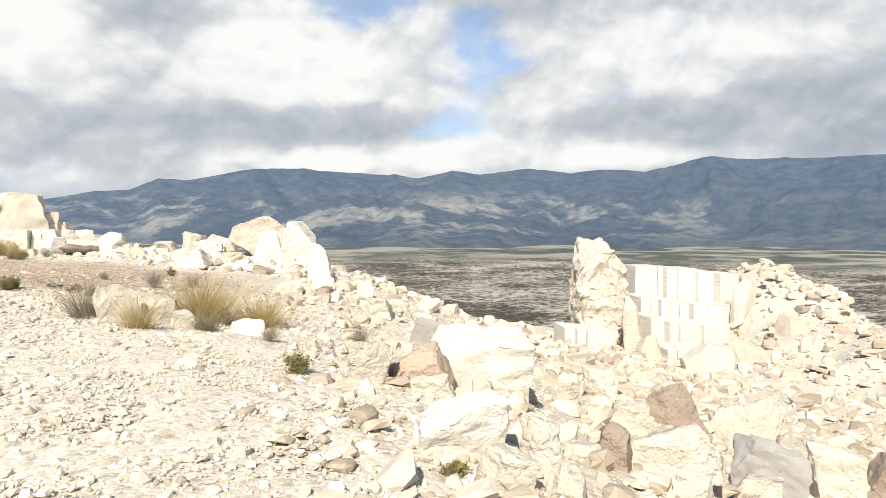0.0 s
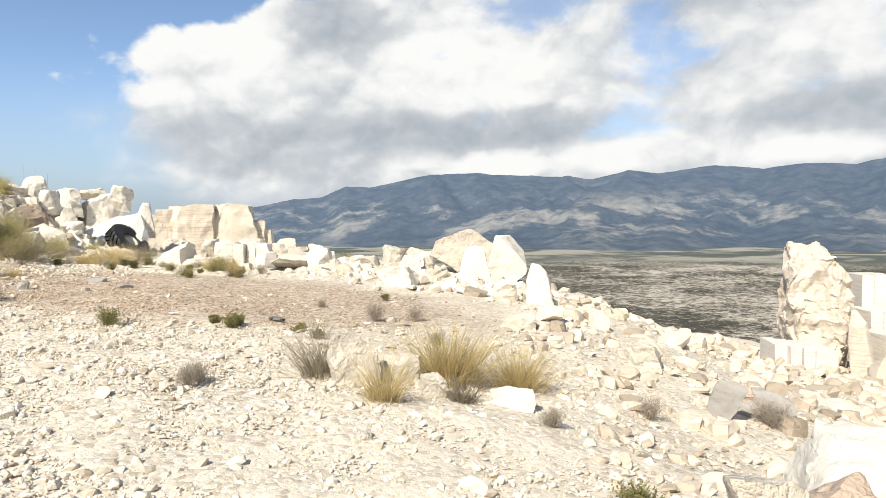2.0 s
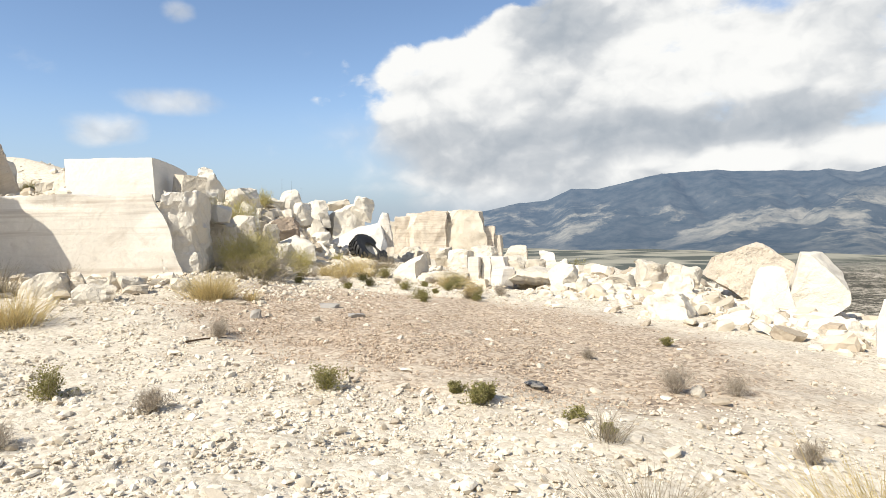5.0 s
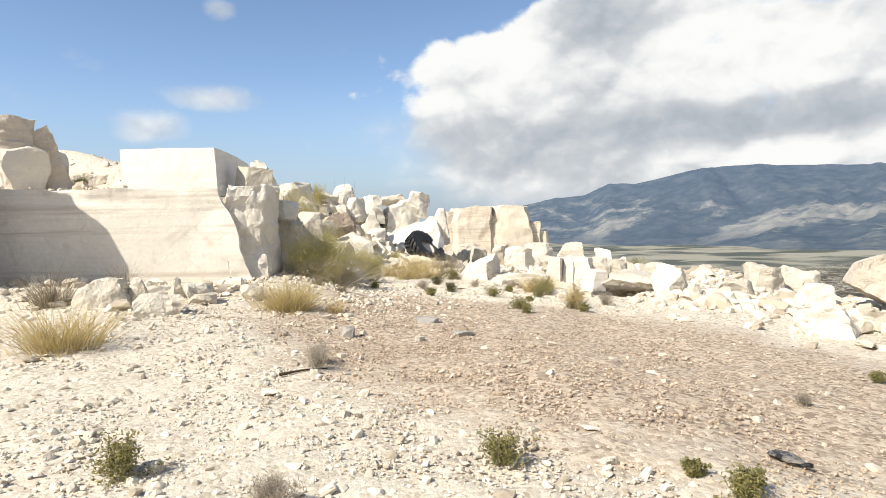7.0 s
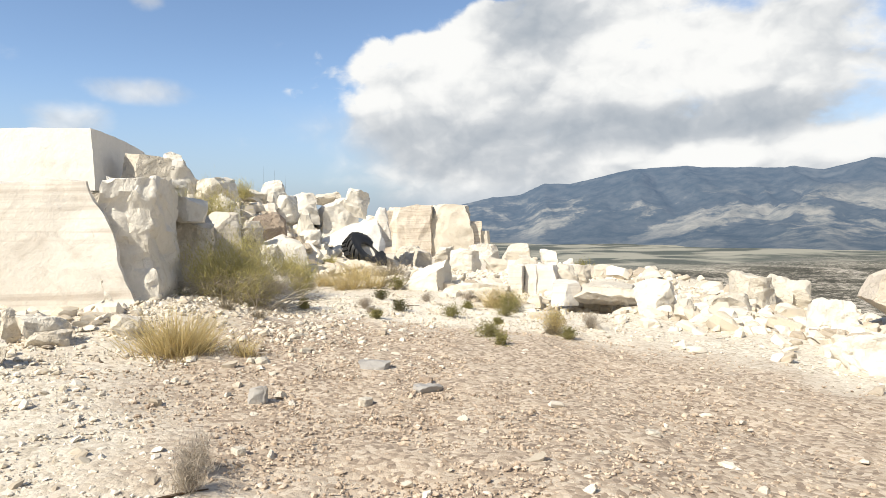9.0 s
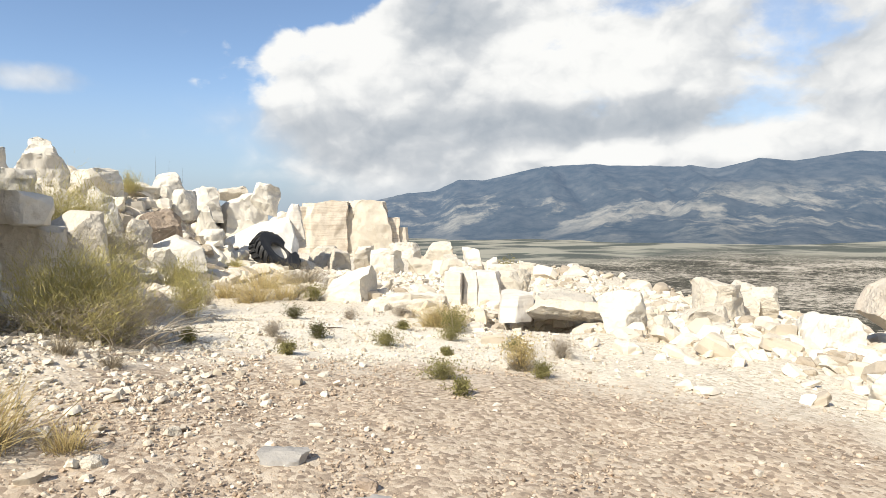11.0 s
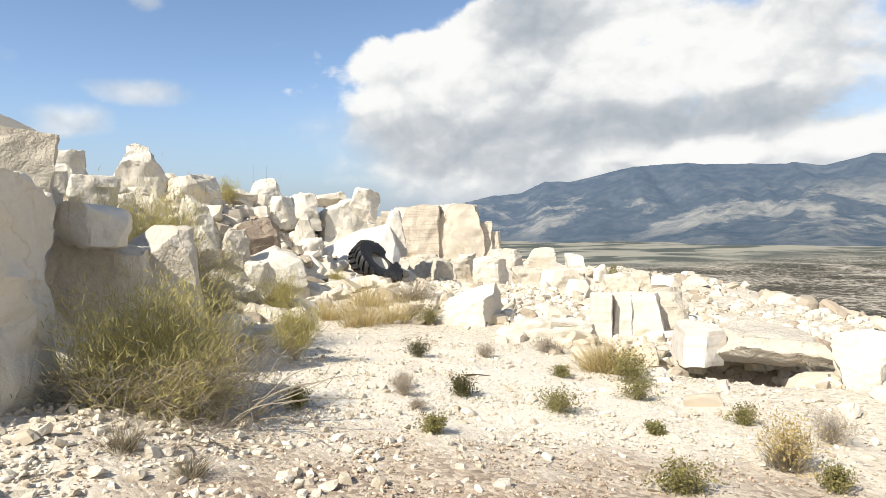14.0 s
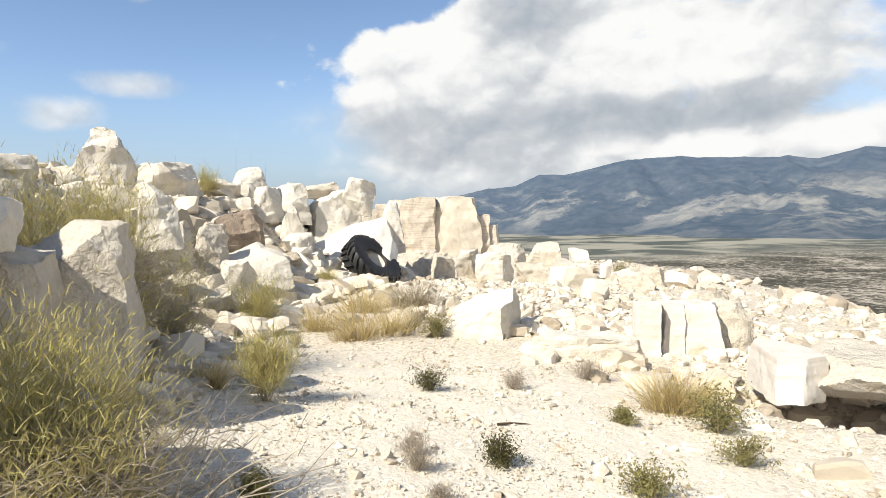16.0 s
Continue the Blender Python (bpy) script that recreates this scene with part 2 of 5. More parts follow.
RED_STONE = stone("limestone_rusty", (0.60, 0.51, 0.42), (0.52, 0.38, 0.28), (0.44, 0.25, 0.15), 0.0, 0.9, 1.2)


def pebble_build(light, mid, dark):
    def build(nt, bsdf):
        geo = nt.nodes.new("ShaderNodeNewGeometry")
        v = coords(nt)
        col = stops(nt, geo.outputs["Random Per Island"], [(0.0, dark), (0.22, mid), (0.62, light), (1.0, tuple(min(1, c * 1.1) for c in light))])
        col = blend(nt, span(nt, tex_noise(nt, v, 25, 5), 0.35, 0.75, 0, 0.4), col, mid)
        nt.links.new(col, bsdf.inputs["Base Color"])
        bsdf.inputs["Roughness"].default_value = 0.88
        bsdf.inputs["Specular IOR Level"].default_value = 0.2
        relief(nt, bsdf, [(tex_noise(nt, v, 40, 4), 0.5, 0.01)])
    return build


PEBBLE = material("limestone_chips", pebble_build((0.669, 0.612, 0.519), (0.546, 0.480, 0.383), (0.317, 0.264, 0.202)))
# A darker, browner mix than the limestone chips, used on the slope.
BEIGE_RUBBLE = material("beige_rubble", pebble_build((0.60, 0.525, 0.43), (0.49, 0.415, 0.325), (0.29, 0.235, 0.175)))
BROWN_PEBBLE = material("brown_chips", pebble_build((0.533, 0.434, 0.335), (0.404, 0.314, 0.232), (0.206, 0.155, 0.112)))


def ground_build(nt, bsdf):
    geo = nt.nodes.new("ShaderNodeNewGeometry")
    v = geo.outputs["Position"]
    att = nt.nodes.new("ShaderNodeAttribute")
    att.attribute_name = "cover"
    sep = nt.nodes.new("ShaderNodeSeparateColor")
    nt.links.new(att.outputs["Color"], sep.inputs[0])
    big = tex_noise(nt, v, 0.55, 5, 0.6)
    chip = tex_cells(nt, v, 26)
    chip2 = tex_cells(nt, v, 60)
    tone = tex_cells(nt, v, 26, out="Color")
    tsep = nt.nodes.new("ShaderNodeSeparateColor")
    nt.links.new(tone, tsep.inputs[0])
    pale = stops(nt, tsep.outputs[0], [(0.0, (0.37, 0.315, 0.24)), (0.3, (0.56, 0.495, 0.40)), (1.0, (0.69, 0.635, 0.54))])
    pale = blend(nt, span(nt, big, 0.4, 0.7, 0, 0.5), pale, (0.60, 0.53, 0.43))
    pale = blend(nt, sep.outputs[2], pale, (0.77, 0.715, 0.62))
    brown = stops(nt, tsep.outputs[1], [(0.0, (0.24, 0.185, 0.14)), (0.5, (0.43, 0.345, 0.26)), (1.0, (0.56, 0.475, 0.375))])
    edge = tex_noise(nt, v, 1.6, 6, 0.65)
    m = nt.nodes.new("ShaderNodeMath")
    m.operation = "ADD"
    nt.links.new(sep.outputs[0], m.inputs[0])
    nt.links.new(span(nt, edge, 0.2, 0.8, -0.35, 0.35), m.inputs[1])
    near = blend(nt, span(nt, m.outputs[0], 0.3, 0.75), pale, brown)
    # Broad noise for cloud-shadow bands coloured into the far plain.
    shade_bands = tex_noise(nt, v, 0.006, 4, 0.5, 0.4)
    scrub = nt.nodes.new("ShaderNodeMath")
    scrub.operation = "MULTIPLY_ADD"
    nt.links.new(tex_noise(nt, v, 0.0075, 5, 0.6, 0.4), scrub.inputs[0])
    scrub.inputs[1].default_value = 0.6
    nt.links.new(tex_noise(nt, v, 0.13, 5, 0.8), scrub.inputs[2])
    far = stops(nt, span(nt, scrub.outputs[0], 0.62, 0.98), [(0.32, (0.05, 0.048, 0.038)), (0.50, (0.125, 0.115, 0.09)), (0.62, (0.30, 0.27, 0.22)), (0.80, (0.46, 0.415, 0.35))])
    # Dark colour for the shaded bands, pale grey-green for the sunlit plain between.
    green = blend(nt, span(nt, shade_bands, 0.44, 0.56), (0.085, 0.095, 0.085), (0.29, 0.28, 0.23))
    green = blend(nt, span(nt, tex_noise(nt, v, 0.004, 6, 0.6), 0.60, 0.66, 0, 0.6), green, (0.36, 0.33, 0.27))
    far = blend(nt, att.outputs["Alpha"], far, green)
    col = blend(nt, sep.outputs[1], near, far)
    nt.links.new(col, bsdf.inputs["Base Color"])
    bsdf.inputs["Roughness"].default_value = 0.95
    bsdf.inputs["Specular IOR Level"].default_value = 0.1
    relief(nt, bsdf, [(tex_noise(nt, v, 5, 5, 0.65), 0.18, 0.03), (tex_noise(nt, v, 38, 5, 0.7), 0.6, 0.016), (span(nt, chip, 0.0, 0.75, 1.0, 0.0), 0.35, 0.011), (span(nt, chip2, 0.0, 0.75, 1.0, 0.0), 0.25, 0.005)])


GROUND = material("quarry_ground", ground_build)


def mountain_build(nt, bsdf):
    geo = nt.nodes.new("ShaderNodeNewGeometry")
    v = geo.outputs["Position"]
    sep = nt.nodes.new("ShaderNodeSeparateXYZ")
    nt.links.new(v, sep.inputs[0])
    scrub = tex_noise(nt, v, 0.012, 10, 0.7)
    # Noise for pale patches: cloud-broken sun painted into the colour, besides bare ground.
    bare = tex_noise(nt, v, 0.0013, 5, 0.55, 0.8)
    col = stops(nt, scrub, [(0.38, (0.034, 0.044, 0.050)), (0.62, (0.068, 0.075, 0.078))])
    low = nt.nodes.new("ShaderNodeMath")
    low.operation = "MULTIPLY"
    sunlit_belt = nt.nodes.new("ShaderNodeMath")
    sunlit_belt.operation = "MULTIPLY"
    nt.links.new(span(nt, sep.outputs[2], 190.0, 90.0), sunlit_belt.inputs[0])
    # Fewer painted sun patches low down and towards +x, under cloud shade.
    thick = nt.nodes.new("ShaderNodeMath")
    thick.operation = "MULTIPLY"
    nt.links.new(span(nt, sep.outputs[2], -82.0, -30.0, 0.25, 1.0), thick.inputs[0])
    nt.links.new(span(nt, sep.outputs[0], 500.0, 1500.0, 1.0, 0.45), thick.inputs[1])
    nt.links.new(thick.outputs[0], sunlit_belt.inputs[1])
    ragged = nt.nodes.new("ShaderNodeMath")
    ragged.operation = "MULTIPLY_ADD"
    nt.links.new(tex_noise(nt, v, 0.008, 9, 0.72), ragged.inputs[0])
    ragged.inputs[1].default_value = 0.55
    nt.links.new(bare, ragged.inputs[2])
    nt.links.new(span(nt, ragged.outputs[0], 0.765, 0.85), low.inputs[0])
    nt.links.new(sunlit_belt.outputs[0], low.inputs[1])
    # Paler colour for the sunlit mid slopes; the rest keeps its cloud-shaded dark.
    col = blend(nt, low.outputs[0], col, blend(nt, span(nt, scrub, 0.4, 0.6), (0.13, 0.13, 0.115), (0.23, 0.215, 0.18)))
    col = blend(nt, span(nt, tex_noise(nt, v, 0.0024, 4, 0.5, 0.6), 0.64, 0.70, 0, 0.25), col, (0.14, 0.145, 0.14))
    nt.links.new(col, bsdf.inputs["Base Color"])
    bsdf.inputs["Roughness"].default_value = 1.0
    bsdf.inputs["Specular IOR Level"].default_value = 0.0
    # Blue emission stands in for distance haze, stronger farther off.
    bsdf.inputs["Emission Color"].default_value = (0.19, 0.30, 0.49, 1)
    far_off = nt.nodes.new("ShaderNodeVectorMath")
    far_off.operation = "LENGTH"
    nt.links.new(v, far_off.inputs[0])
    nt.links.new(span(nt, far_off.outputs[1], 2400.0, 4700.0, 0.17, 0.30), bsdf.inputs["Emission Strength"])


MOUNTAIN = material("mountain_scrub_sun_haze", mountain_build)


def leafy(name, young, old, rough=0.7):
    def build(nt, bsdf):
        geo = nt.nodes.new("ShaderNodeNewGeometry")
        col = stops(nt, geo.outputs["Random Per Island"], [(0.0, old), (0.6, young), (1.0, tuple(min(1, c * 1.3) for c in young))])
        col = blend(nt, span(nt, tex_noise(nt, geo.outputs["Position"], 6, 4), 0.35, 0.7, 0, 0.5), col, old)
        nt.links.new(col, bsdf.inputs["Base Color"])
        bsdf.inputs["Roughness"].default_value = rough
        bsdf.inputs["Specular IOR Level"].default_value = 0.2
        thin = nt.nodes.new("ShaderNodeBsdfTranslucent")
        both = nt.nodes.new("ShaderNodeMixShader")
        both.inputs[0].default_value = 0.38
        nt.links.new(col, thin.inputs[0])
        nt.links.new(bsdf.outputs[0], both.inputs[1])
        nt.links.new(thin.outputs[0], both.inputs[2])
        nt.links.new(both.outputs[0], nt.nodes["Material Output"].inputs[0])
    return material(name, build)


STRAW = leafy("dry_grass", (0.60, 0.49, 0.24), (0.40, 0.31, 0.15))
STRAW_GREY = leafy("weathered_grass", (0.36, 0.31, 0.22), (0.2, 0.165, 0.12))
BROOM = leafy("olive_broom", (0.52, 0.465, 0.185), (0.36, 0.31, 0.15))
BROOM_GREY = leafy("grey_twigs", (0.48, 0.42, 0.34), (0.29, 0.25, 0.20))
LEAF = leafy("small_leaves", (0.32, 0.295, 0.115), (0.19, 0.17, 0.08))
LEAF_DARK = leafy("dark_leaves", (0.14, 0.135, 0.055), (0.08, 0.07, 0.035))
DEADWOOD = leafy("bleached_wood", (0.52, 0.46, 0.37), (0.36, 0.31, 0.24))


BROWN_WOOD = leafy("dark_dry_wood", (0.11, 0.075, 0.05), (0.06, 0.04, 0.028))


def plastic_build(nt, bsdf):
    v = coords(nt)
    col = blend(nt, span(nt, tex_noise(nt, v, 22, 3), 0.42, 0.6), (0.03, 0.027, 0.024), (0.22, 0.2, 0.17))
    nt.links.new(col, bsdf.inputs["Base Color"])
    bsdf.inputs["Roughness"].default_value = 0.25


DARK_PLASTIC = material("dusty_plastic", plastic_build)


def rubber_build(nt, bsdf):
    v = coords(nt)
    col = blend(nt, span(nt, tex_noise(nt, v, 3, 6), 0.45, 0.75, 0, 0.7), (0.012, 0.012, 0.013), (0.035, 0.033, 0.03))
    nt.links.new(col, bsdf.inputs["Base Color"])
    bsdf.inputs["Roughness"].default_value = 0.62
    relief(nt, bsdf, [(tex_noise(nt, v, 30, 4), 0.2, 0.01)])


RUBBER = material("tyre_rubber", rubber_build)


# ---- ground ----
def smooth(lo, hi, v):
    t = np.clip((v - lo) / (hi - lo), 0, 1)
    return t * t * (3 - 2 * t)


def lattice(ix, iy, seed):
    h = (ix.astype(np.int64) * 374761393 + iy.astype(np.int64) * 668265263 + seed * 974711) & 0x7FFFFFFF
    h = ((h ^ (h >> 13)) * 1274126177) & 0x7FFFFFFF
    return ((h ^ (h >> 16)) & 0xFFFF) / 65535.0


def value_noise(x, y, seed=0):
    x, y = np.asarray(x, float), np.asarray(y, float)
    ix, iy = np.floor(x), np.floor(y)
    fx, fy = x - ix, y - iy
    fx, fy = fx * fx * (3 - 2 * fx), fy * fy * (3 - 2 * fy)
    a, b = lattice(ix, iy, seed), lattice(ix + 1, iy, seed)
    c, d = lattice(ix, iy + 1, seed), lattice(ix + 1, iy + 1, seed)
    return (a + (b - a) * fx) * (1 - fy) + (c + (d - c) * fx) * fy - 0.5


def fractal(x, y, octaves=4, seed=0, gain=0.5):
    total, amp = 0.0, 1.0
    for i in range(octaves):
        total = total + amp * value_noise(x * 2 ** i + 17.3 * i, y * 2 ** i - 9.1 * i, seed + i)
        amp *= gain
    return total


def soft(v, w=1.0):
    return w * np.logaddexp(0, v / w)


def brow(y):
    """Where the foot of the rubble hill runs."""
    return np.interp(y, (-30, 5.9, 10.2, 11.6, 13, 15.5, 19, 23, 27, 40), (-62, -18.6, -13.0, -13.5, -14.6, -17.0, -19.7, -21.3, -22.8, -30))


def terrain(x, y):
    x, y = np.asarray(x, float), np.asarray(y, float)
    u, v = (np.clip(x, -16, np.interp(y, (5, 14), (1.0, -6.0))) + 6) / 6, (np.clip(y, -1, 17) - 9) / 6
    z = 0.676 - 0.441 * u - 0.261 * v - 0.026 * u * u + 0.009 * u * v - 0.109 * v * v + 0.228 * v ** 3 + 0.377 * u * v * v + 0.124 * u * u * v
    z = np.clip(z, -0.1, 1.35)
    right = (x - 1.5) * 0.944 + (y - 2.0) * 0.329
    ahead = (x + 3.2) * 0.452 + (y - 15.5) * 0.892
    z = z - 0.10 * soft(right) - 1.6 * (1 - np.exp(-soft(right + 0.4, 0.7) / 7)) - 0.10 * soft(ahead)
    z = z - 2.2 * (1 - np.exp(-soft((x - 1.9) * 0.99 + (y - 2.0) * 0.12, 0.7) / 6))
    # the hollow under the jutting slab
    z = z - 0.85 * np.exp(-((x + 9.95) / 0.8) ** 2 - ((y - 17.55) / 0.55) ** 2)
    # the bank of rubble at the bench's end
    z = z + 0.26 * np.exp(-((x + 13.0) / 1.1) ** 2 - ((y - 10.7) / 1.0) ** 2)
    # rubble hill
    s = (brow(y) - x) * 0.78
    near_wall = smooth(12.5, 10.3, y)
    rise = near_wall * 1.55 * smooth(1.0, 2.0, s) + (1 - near_wall) * 2.5 * smooth(0.0, 3.6, s)
    rise = rise + 1.1 * smooth(4.5, 10.0, s)
    z = z + rise * smooth(34.0, 28.0, y)
    # the heap beside the far bench
    z = z + 12.5 * np.exp(-((x - 38) / 8) ** 2 - ((y - 76) / 18) ** 2) + 4.5 * np.exp(-((x - 36) / 8) ** 2 - ((y - 46) / 14) ** 2)
    r = np.hypot(x + 6, y - 8)
    z = z + fractal(x / 5, y / 5, 3, 15) * 1.3 * smooth(18, 45, r) * smooth(400, 150, r)
    z = z + fractal(x / 2.2, y / 2.2, 3, 5) * 0.12 * smooth(900, 120, r)
    z = z - 88 * smooth(115, 480, r)
    z = np.where(r > 300, z + (-96 - z) * smooth(300, 520, r), z)
    return z + fractal(x / 240, y / 240, 3, 8) * 6 * smooth(500, 1200, r)


def height(x, y):
    return float(terrain(np.array([x]), np.array([y]))[0])
# ---- end of terrain ----


def mesh_object(name, verts, faces, mat, parent=None, smooth_faces=False):
    me = bpy.data.meshes.new(name)
    me.from_pydata(verts, [], faces)
    me.materials.append(mat)
    if smooth_faces:
        me.polygons.foreach_set("use_smooth", [True] * len(me.polygons))
    me.update()
    ob = new(name, me)
    if parent:
        ob.parent = parent
    return ob


def brown_patch(x, y):
    """How far the brown gravel covers the pale ground (0 to 1)."""
    a = np.exp(-(((x + 7.6) * 0.75 - (y - 10.6) * 0.3) / 3.3) ** 2 - (((y - 10.6) * 0.9 + (x + 7.6) * 0.25) / 2.6) ** 2)
    return np.clip(a * 1.7, 0, 1)


def build_ground():
    rings, turns = 440, 500
    radius = 0.35 * (4700 / 0.35) ** (np.arange(rings) / (rings - 1))
    ang = np.arange(turns) / turns * 2 * np.pi
    rr, aa = np.meshgrid(radius, ang, indexing="ij")
    x, y = -5 + rr * np.sin(aa), 7 + rr * np.cos(aa)
    z = terrain(x, y)
    near = smooth(45, 12, rr)
    z = z + near * (fractal(x / 0.35, y / 0.35, 3, 21, 0.6) * 0.03)
    x, y, z = (np.append(a.ravel(), c) for a, c in ((x, -5.0), (y, 7.0), (z, height(-5, 7))))
    i = np.arange((rings - 1) * turns).reshape(rings - 1, turns)
    j = np.roll(i, -1, 1)
    quads = np.stack([i, i + turns, j + turns, j], -1).reshape(-1, 4)[:, ::-1]
    last = len(x) - 1
    tris = [(last, (k + 1) % turns, k) for k in range(turns)]
    ob = mesh_object("ground", np.stack([x, y, z], 1).tolist(), quads.tolist() + tris, GROUND, None, True)
    r = np.hypot(x + 6, y - 8)
    cover = ob.data.color_attributes.new("cover", "FLOAT_COLOR", "POINT")
    data = np.zeros((len(x), 4), np.float32)
    data[:, 0], data[:, 1], data[:, 2], data[:, 3] = brown_patch(x, y), smooth(130, 300, r), 0.55 * smooth(3.0, 0.0, np.hypot((x + 13.2) * 0.9, y - 13.8) - 1.8), smooth(1250, 1900, r + 500 * fractal(x / 500, y / 500, 3, 3))
    cover.data.foreach_set("color", data.ravel())
    return tagged(ob, "pale limestone gravel ground with brown gravel patch and scrub plain", "ground", kind="structure")


ground = build_ground()

# azimuth to the left of +y and elevation of the skyline, in degrees
SKYLINE = ((-70, 3.0), (-50, 4.4), (-34.6, 4.95), (-30.3, 5.0), (-25.6, 5.05), (-22.7, 5.3), (-17.4, 4.3), (-13.6, 4.47), (-11.2, 4.2), (-7.6, 4.7), (-3.3, 4.25),
           (-0.8, 4.6), (2.2, 3.85), (4.2, 4.15), (9.7, 4.4), (14, 4.55), (16.4, 4.45), (18.7, 3.95), (21.8, 3.45), (23.9, 3.57), (26, 2.6), (28.4, 2.45), (31.6, 1.75), (34, 1.2), (39, 0.2), (60, -1))


def build_mountains():
    az = np.radians(np.linspace(-70, 60, 1000))
    steps = np.linspace(0, 1, 115)
    aa, ss = np.meshgrid(az, steps, indexing="ij")
    deg = np.degrees(aa)
    sky = np.interp(deg, [a for a, _ in SKYLINE], [e for _, e in SKYLINE])
    crest = 4250 + 250 * fractal(deg / 9, deg * 0, 3, 44)
    foot = np.interp(deg, (-70, -20, 5, 25, 45), (2300, 2500, 2300, 3000, 3600)) + 350 * fractal(deg / 5, deg * 0, 3, 45)
    r = foot + (crest + 420 - foot) * ss
    k = (r - foot) / (crest - foot)
    top = 97.5 + crest * np.tan(np.radians(sky))
    x, y = -r * np.sin(aa), r * np.cos(aa)
    # spurs and gullies that run down from the crest
    wx = deg * 42 + 300 * fractal(x / 700, y / 700, 3, 31)
    wr = r + 250 * fractal(x / 600, y / 600, 3, 32)
    ridge = sum((1 - np.abs(2 * value_noise(wx / (330 / 2 ** i), wr / (1500 / 2 ** i), 60 + i)) * 1.6) * 0.5 ** i for i in range(5)) - 0.75
    rise = np.clip(k, 0, 1) ** 1.5
    z = top * rise * (1 + 0.62 * ridge * np.clip(1.02 - k, 0, 1) ** 0.8) - 97.5
    z = np.where(k > 1, z - (k - 1) * 500, z)
    z = z - 6 * (1 - np.clip(k * 8, 0, 1))
    n, m = aa.shape
    i = np.arange((n - 1) * m).reshape(n - 1, m)[:, :-1].ravel()
    quads = np.stack([i, i + 1, i + m + 1, i + m], -1)
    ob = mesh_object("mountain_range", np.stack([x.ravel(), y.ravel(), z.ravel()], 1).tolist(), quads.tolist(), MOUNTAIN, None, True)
    return tagged(ob, "hazy blue scrub-covered mountain range with painted sun patches beyond the plain", "mountains", kind="structure")


build_mountains()


# ---- rocks ----
GRIDS = {}


def box_grid(res):
    """A unit cube of res x res quads a side, welded."""
    if res not in GRIDS:
        index, verts, faces = {}, [], []

        def vert(p):
            key = tuple(round(c * res) for c in p)
            if key not in index:
                index[key] = len(verts)
                verts.append(p)
            return index[key]

        for axis in range(3):
            for side in (0, 1):
                for i in range(res):
                    for j in range(res):
                        ring = []
                        for a, b in ((i, j), (i + 1, j), (i + 1, j + 1), (i, j + 1)):
                            p = [0, 0, 0]
                            p[axis], p[(axis + 1) % 3], p[(axis + 2) % 3] = side, a / res, b / res
                            ring.append(vert(p))
                        faces.append(ring if side else ring[::-1])
        GRIDS[res] = (np.array(verts, float) - 0.5, faces)
    return GRIDS[res]


def noise3(v, scale, seed, octaves=3):
    return (fractal(v[:, 0] / scale, v[:, 1] / scale + v[:, 2] / scale * 0.7, octaves, seed) + fractal(v[:, 1] / scale + 5, v[:, 2] / scale, octaves, seed + 40) + fractal(v[:, 2] / scale + 9, v[:, 0] / scale - v[:, 1] / scale * 0.6, octaves, seed + 80)) / 1.7


def rock_points(w, d, h, res, cuts, rough, seed, tip=0.0, planes=(), lean=1.0):
    """A quarried or broken block: a box with corners split off along planes, then roughened."""
    rng = np.random.default_rng(seed)
    base, faces = box_grid(res)
    v = base.copy()
    if tip:
        k = 1 - tip * (v[:, 2:3] + 0.5)
        v[:, :2] = v[:, :2] * k + np.array([[rng.uniform(-0.2, 0.2), 0.1]]) * (1 - k)
    v[:, 0] += v[:, 2] * rng.uniform(-0.12, 0.12) * lean
    v[:, 1] += v[:, 2] * rng.uniform(-0.05, 0.2) * lean
    if cuts > 2:
        for axis in range(3):
            for sign in (-1, 1):
                n = rng.normal(0, 0.24, 3)
                n[axis] = sign
                if axis == 2 and sign < 0:
                    continue
                n /= np.linalg.norm(n)
                v -= np.maximum(v @ n - rng.uniform(0.37, 0.47), 0)[:, None] * n
    for _ in range(cuts * 2):
        n = rng.normal(size=3)
        n[2] = abs(n[2]) * 0.8 - 0.12
        n /= np.linalg.norm(n)
        reach = (v @ n).max()
        off = reach * rng.uniform(0.62, 0.94)
        over = np.maximum(v @ n - off, 0)
        v -= over[:, None] * n
    for nx, ny, nz, off in planes:
        n = np.array((nx, ny, nz)) / math.sqrt(nx * nx + ny * ny + nz * nz)
        v -= np.maximum(v @ n - off, 0)[:, None] * n
    v = (v - v.min(0)) / (v.max(0) - v.min(0)) - (0.5, 0.5, 0)
    v *= (w, d, h)
    size = (w * d * h) ** (1 / 3)
    if rough:
        for axis in range(3):
            broad = noise3(v, size * 0.42, seed + axis * 7)
            v[:, axis] += rough * size * (broad * 0.03 + np.round(broad * 6) / 6 * 0.06 + noise3(v, size * 0.13, seed + axis * 7 + 3, 3) * 0.045)
    return v, faces


def finish(me, angle=24):
    me.polygons.foreach_set("use_smooth", [True] * len(me.polygons))
    me.set_sharp_from_angle(angle=radians(angle))
    me.update()


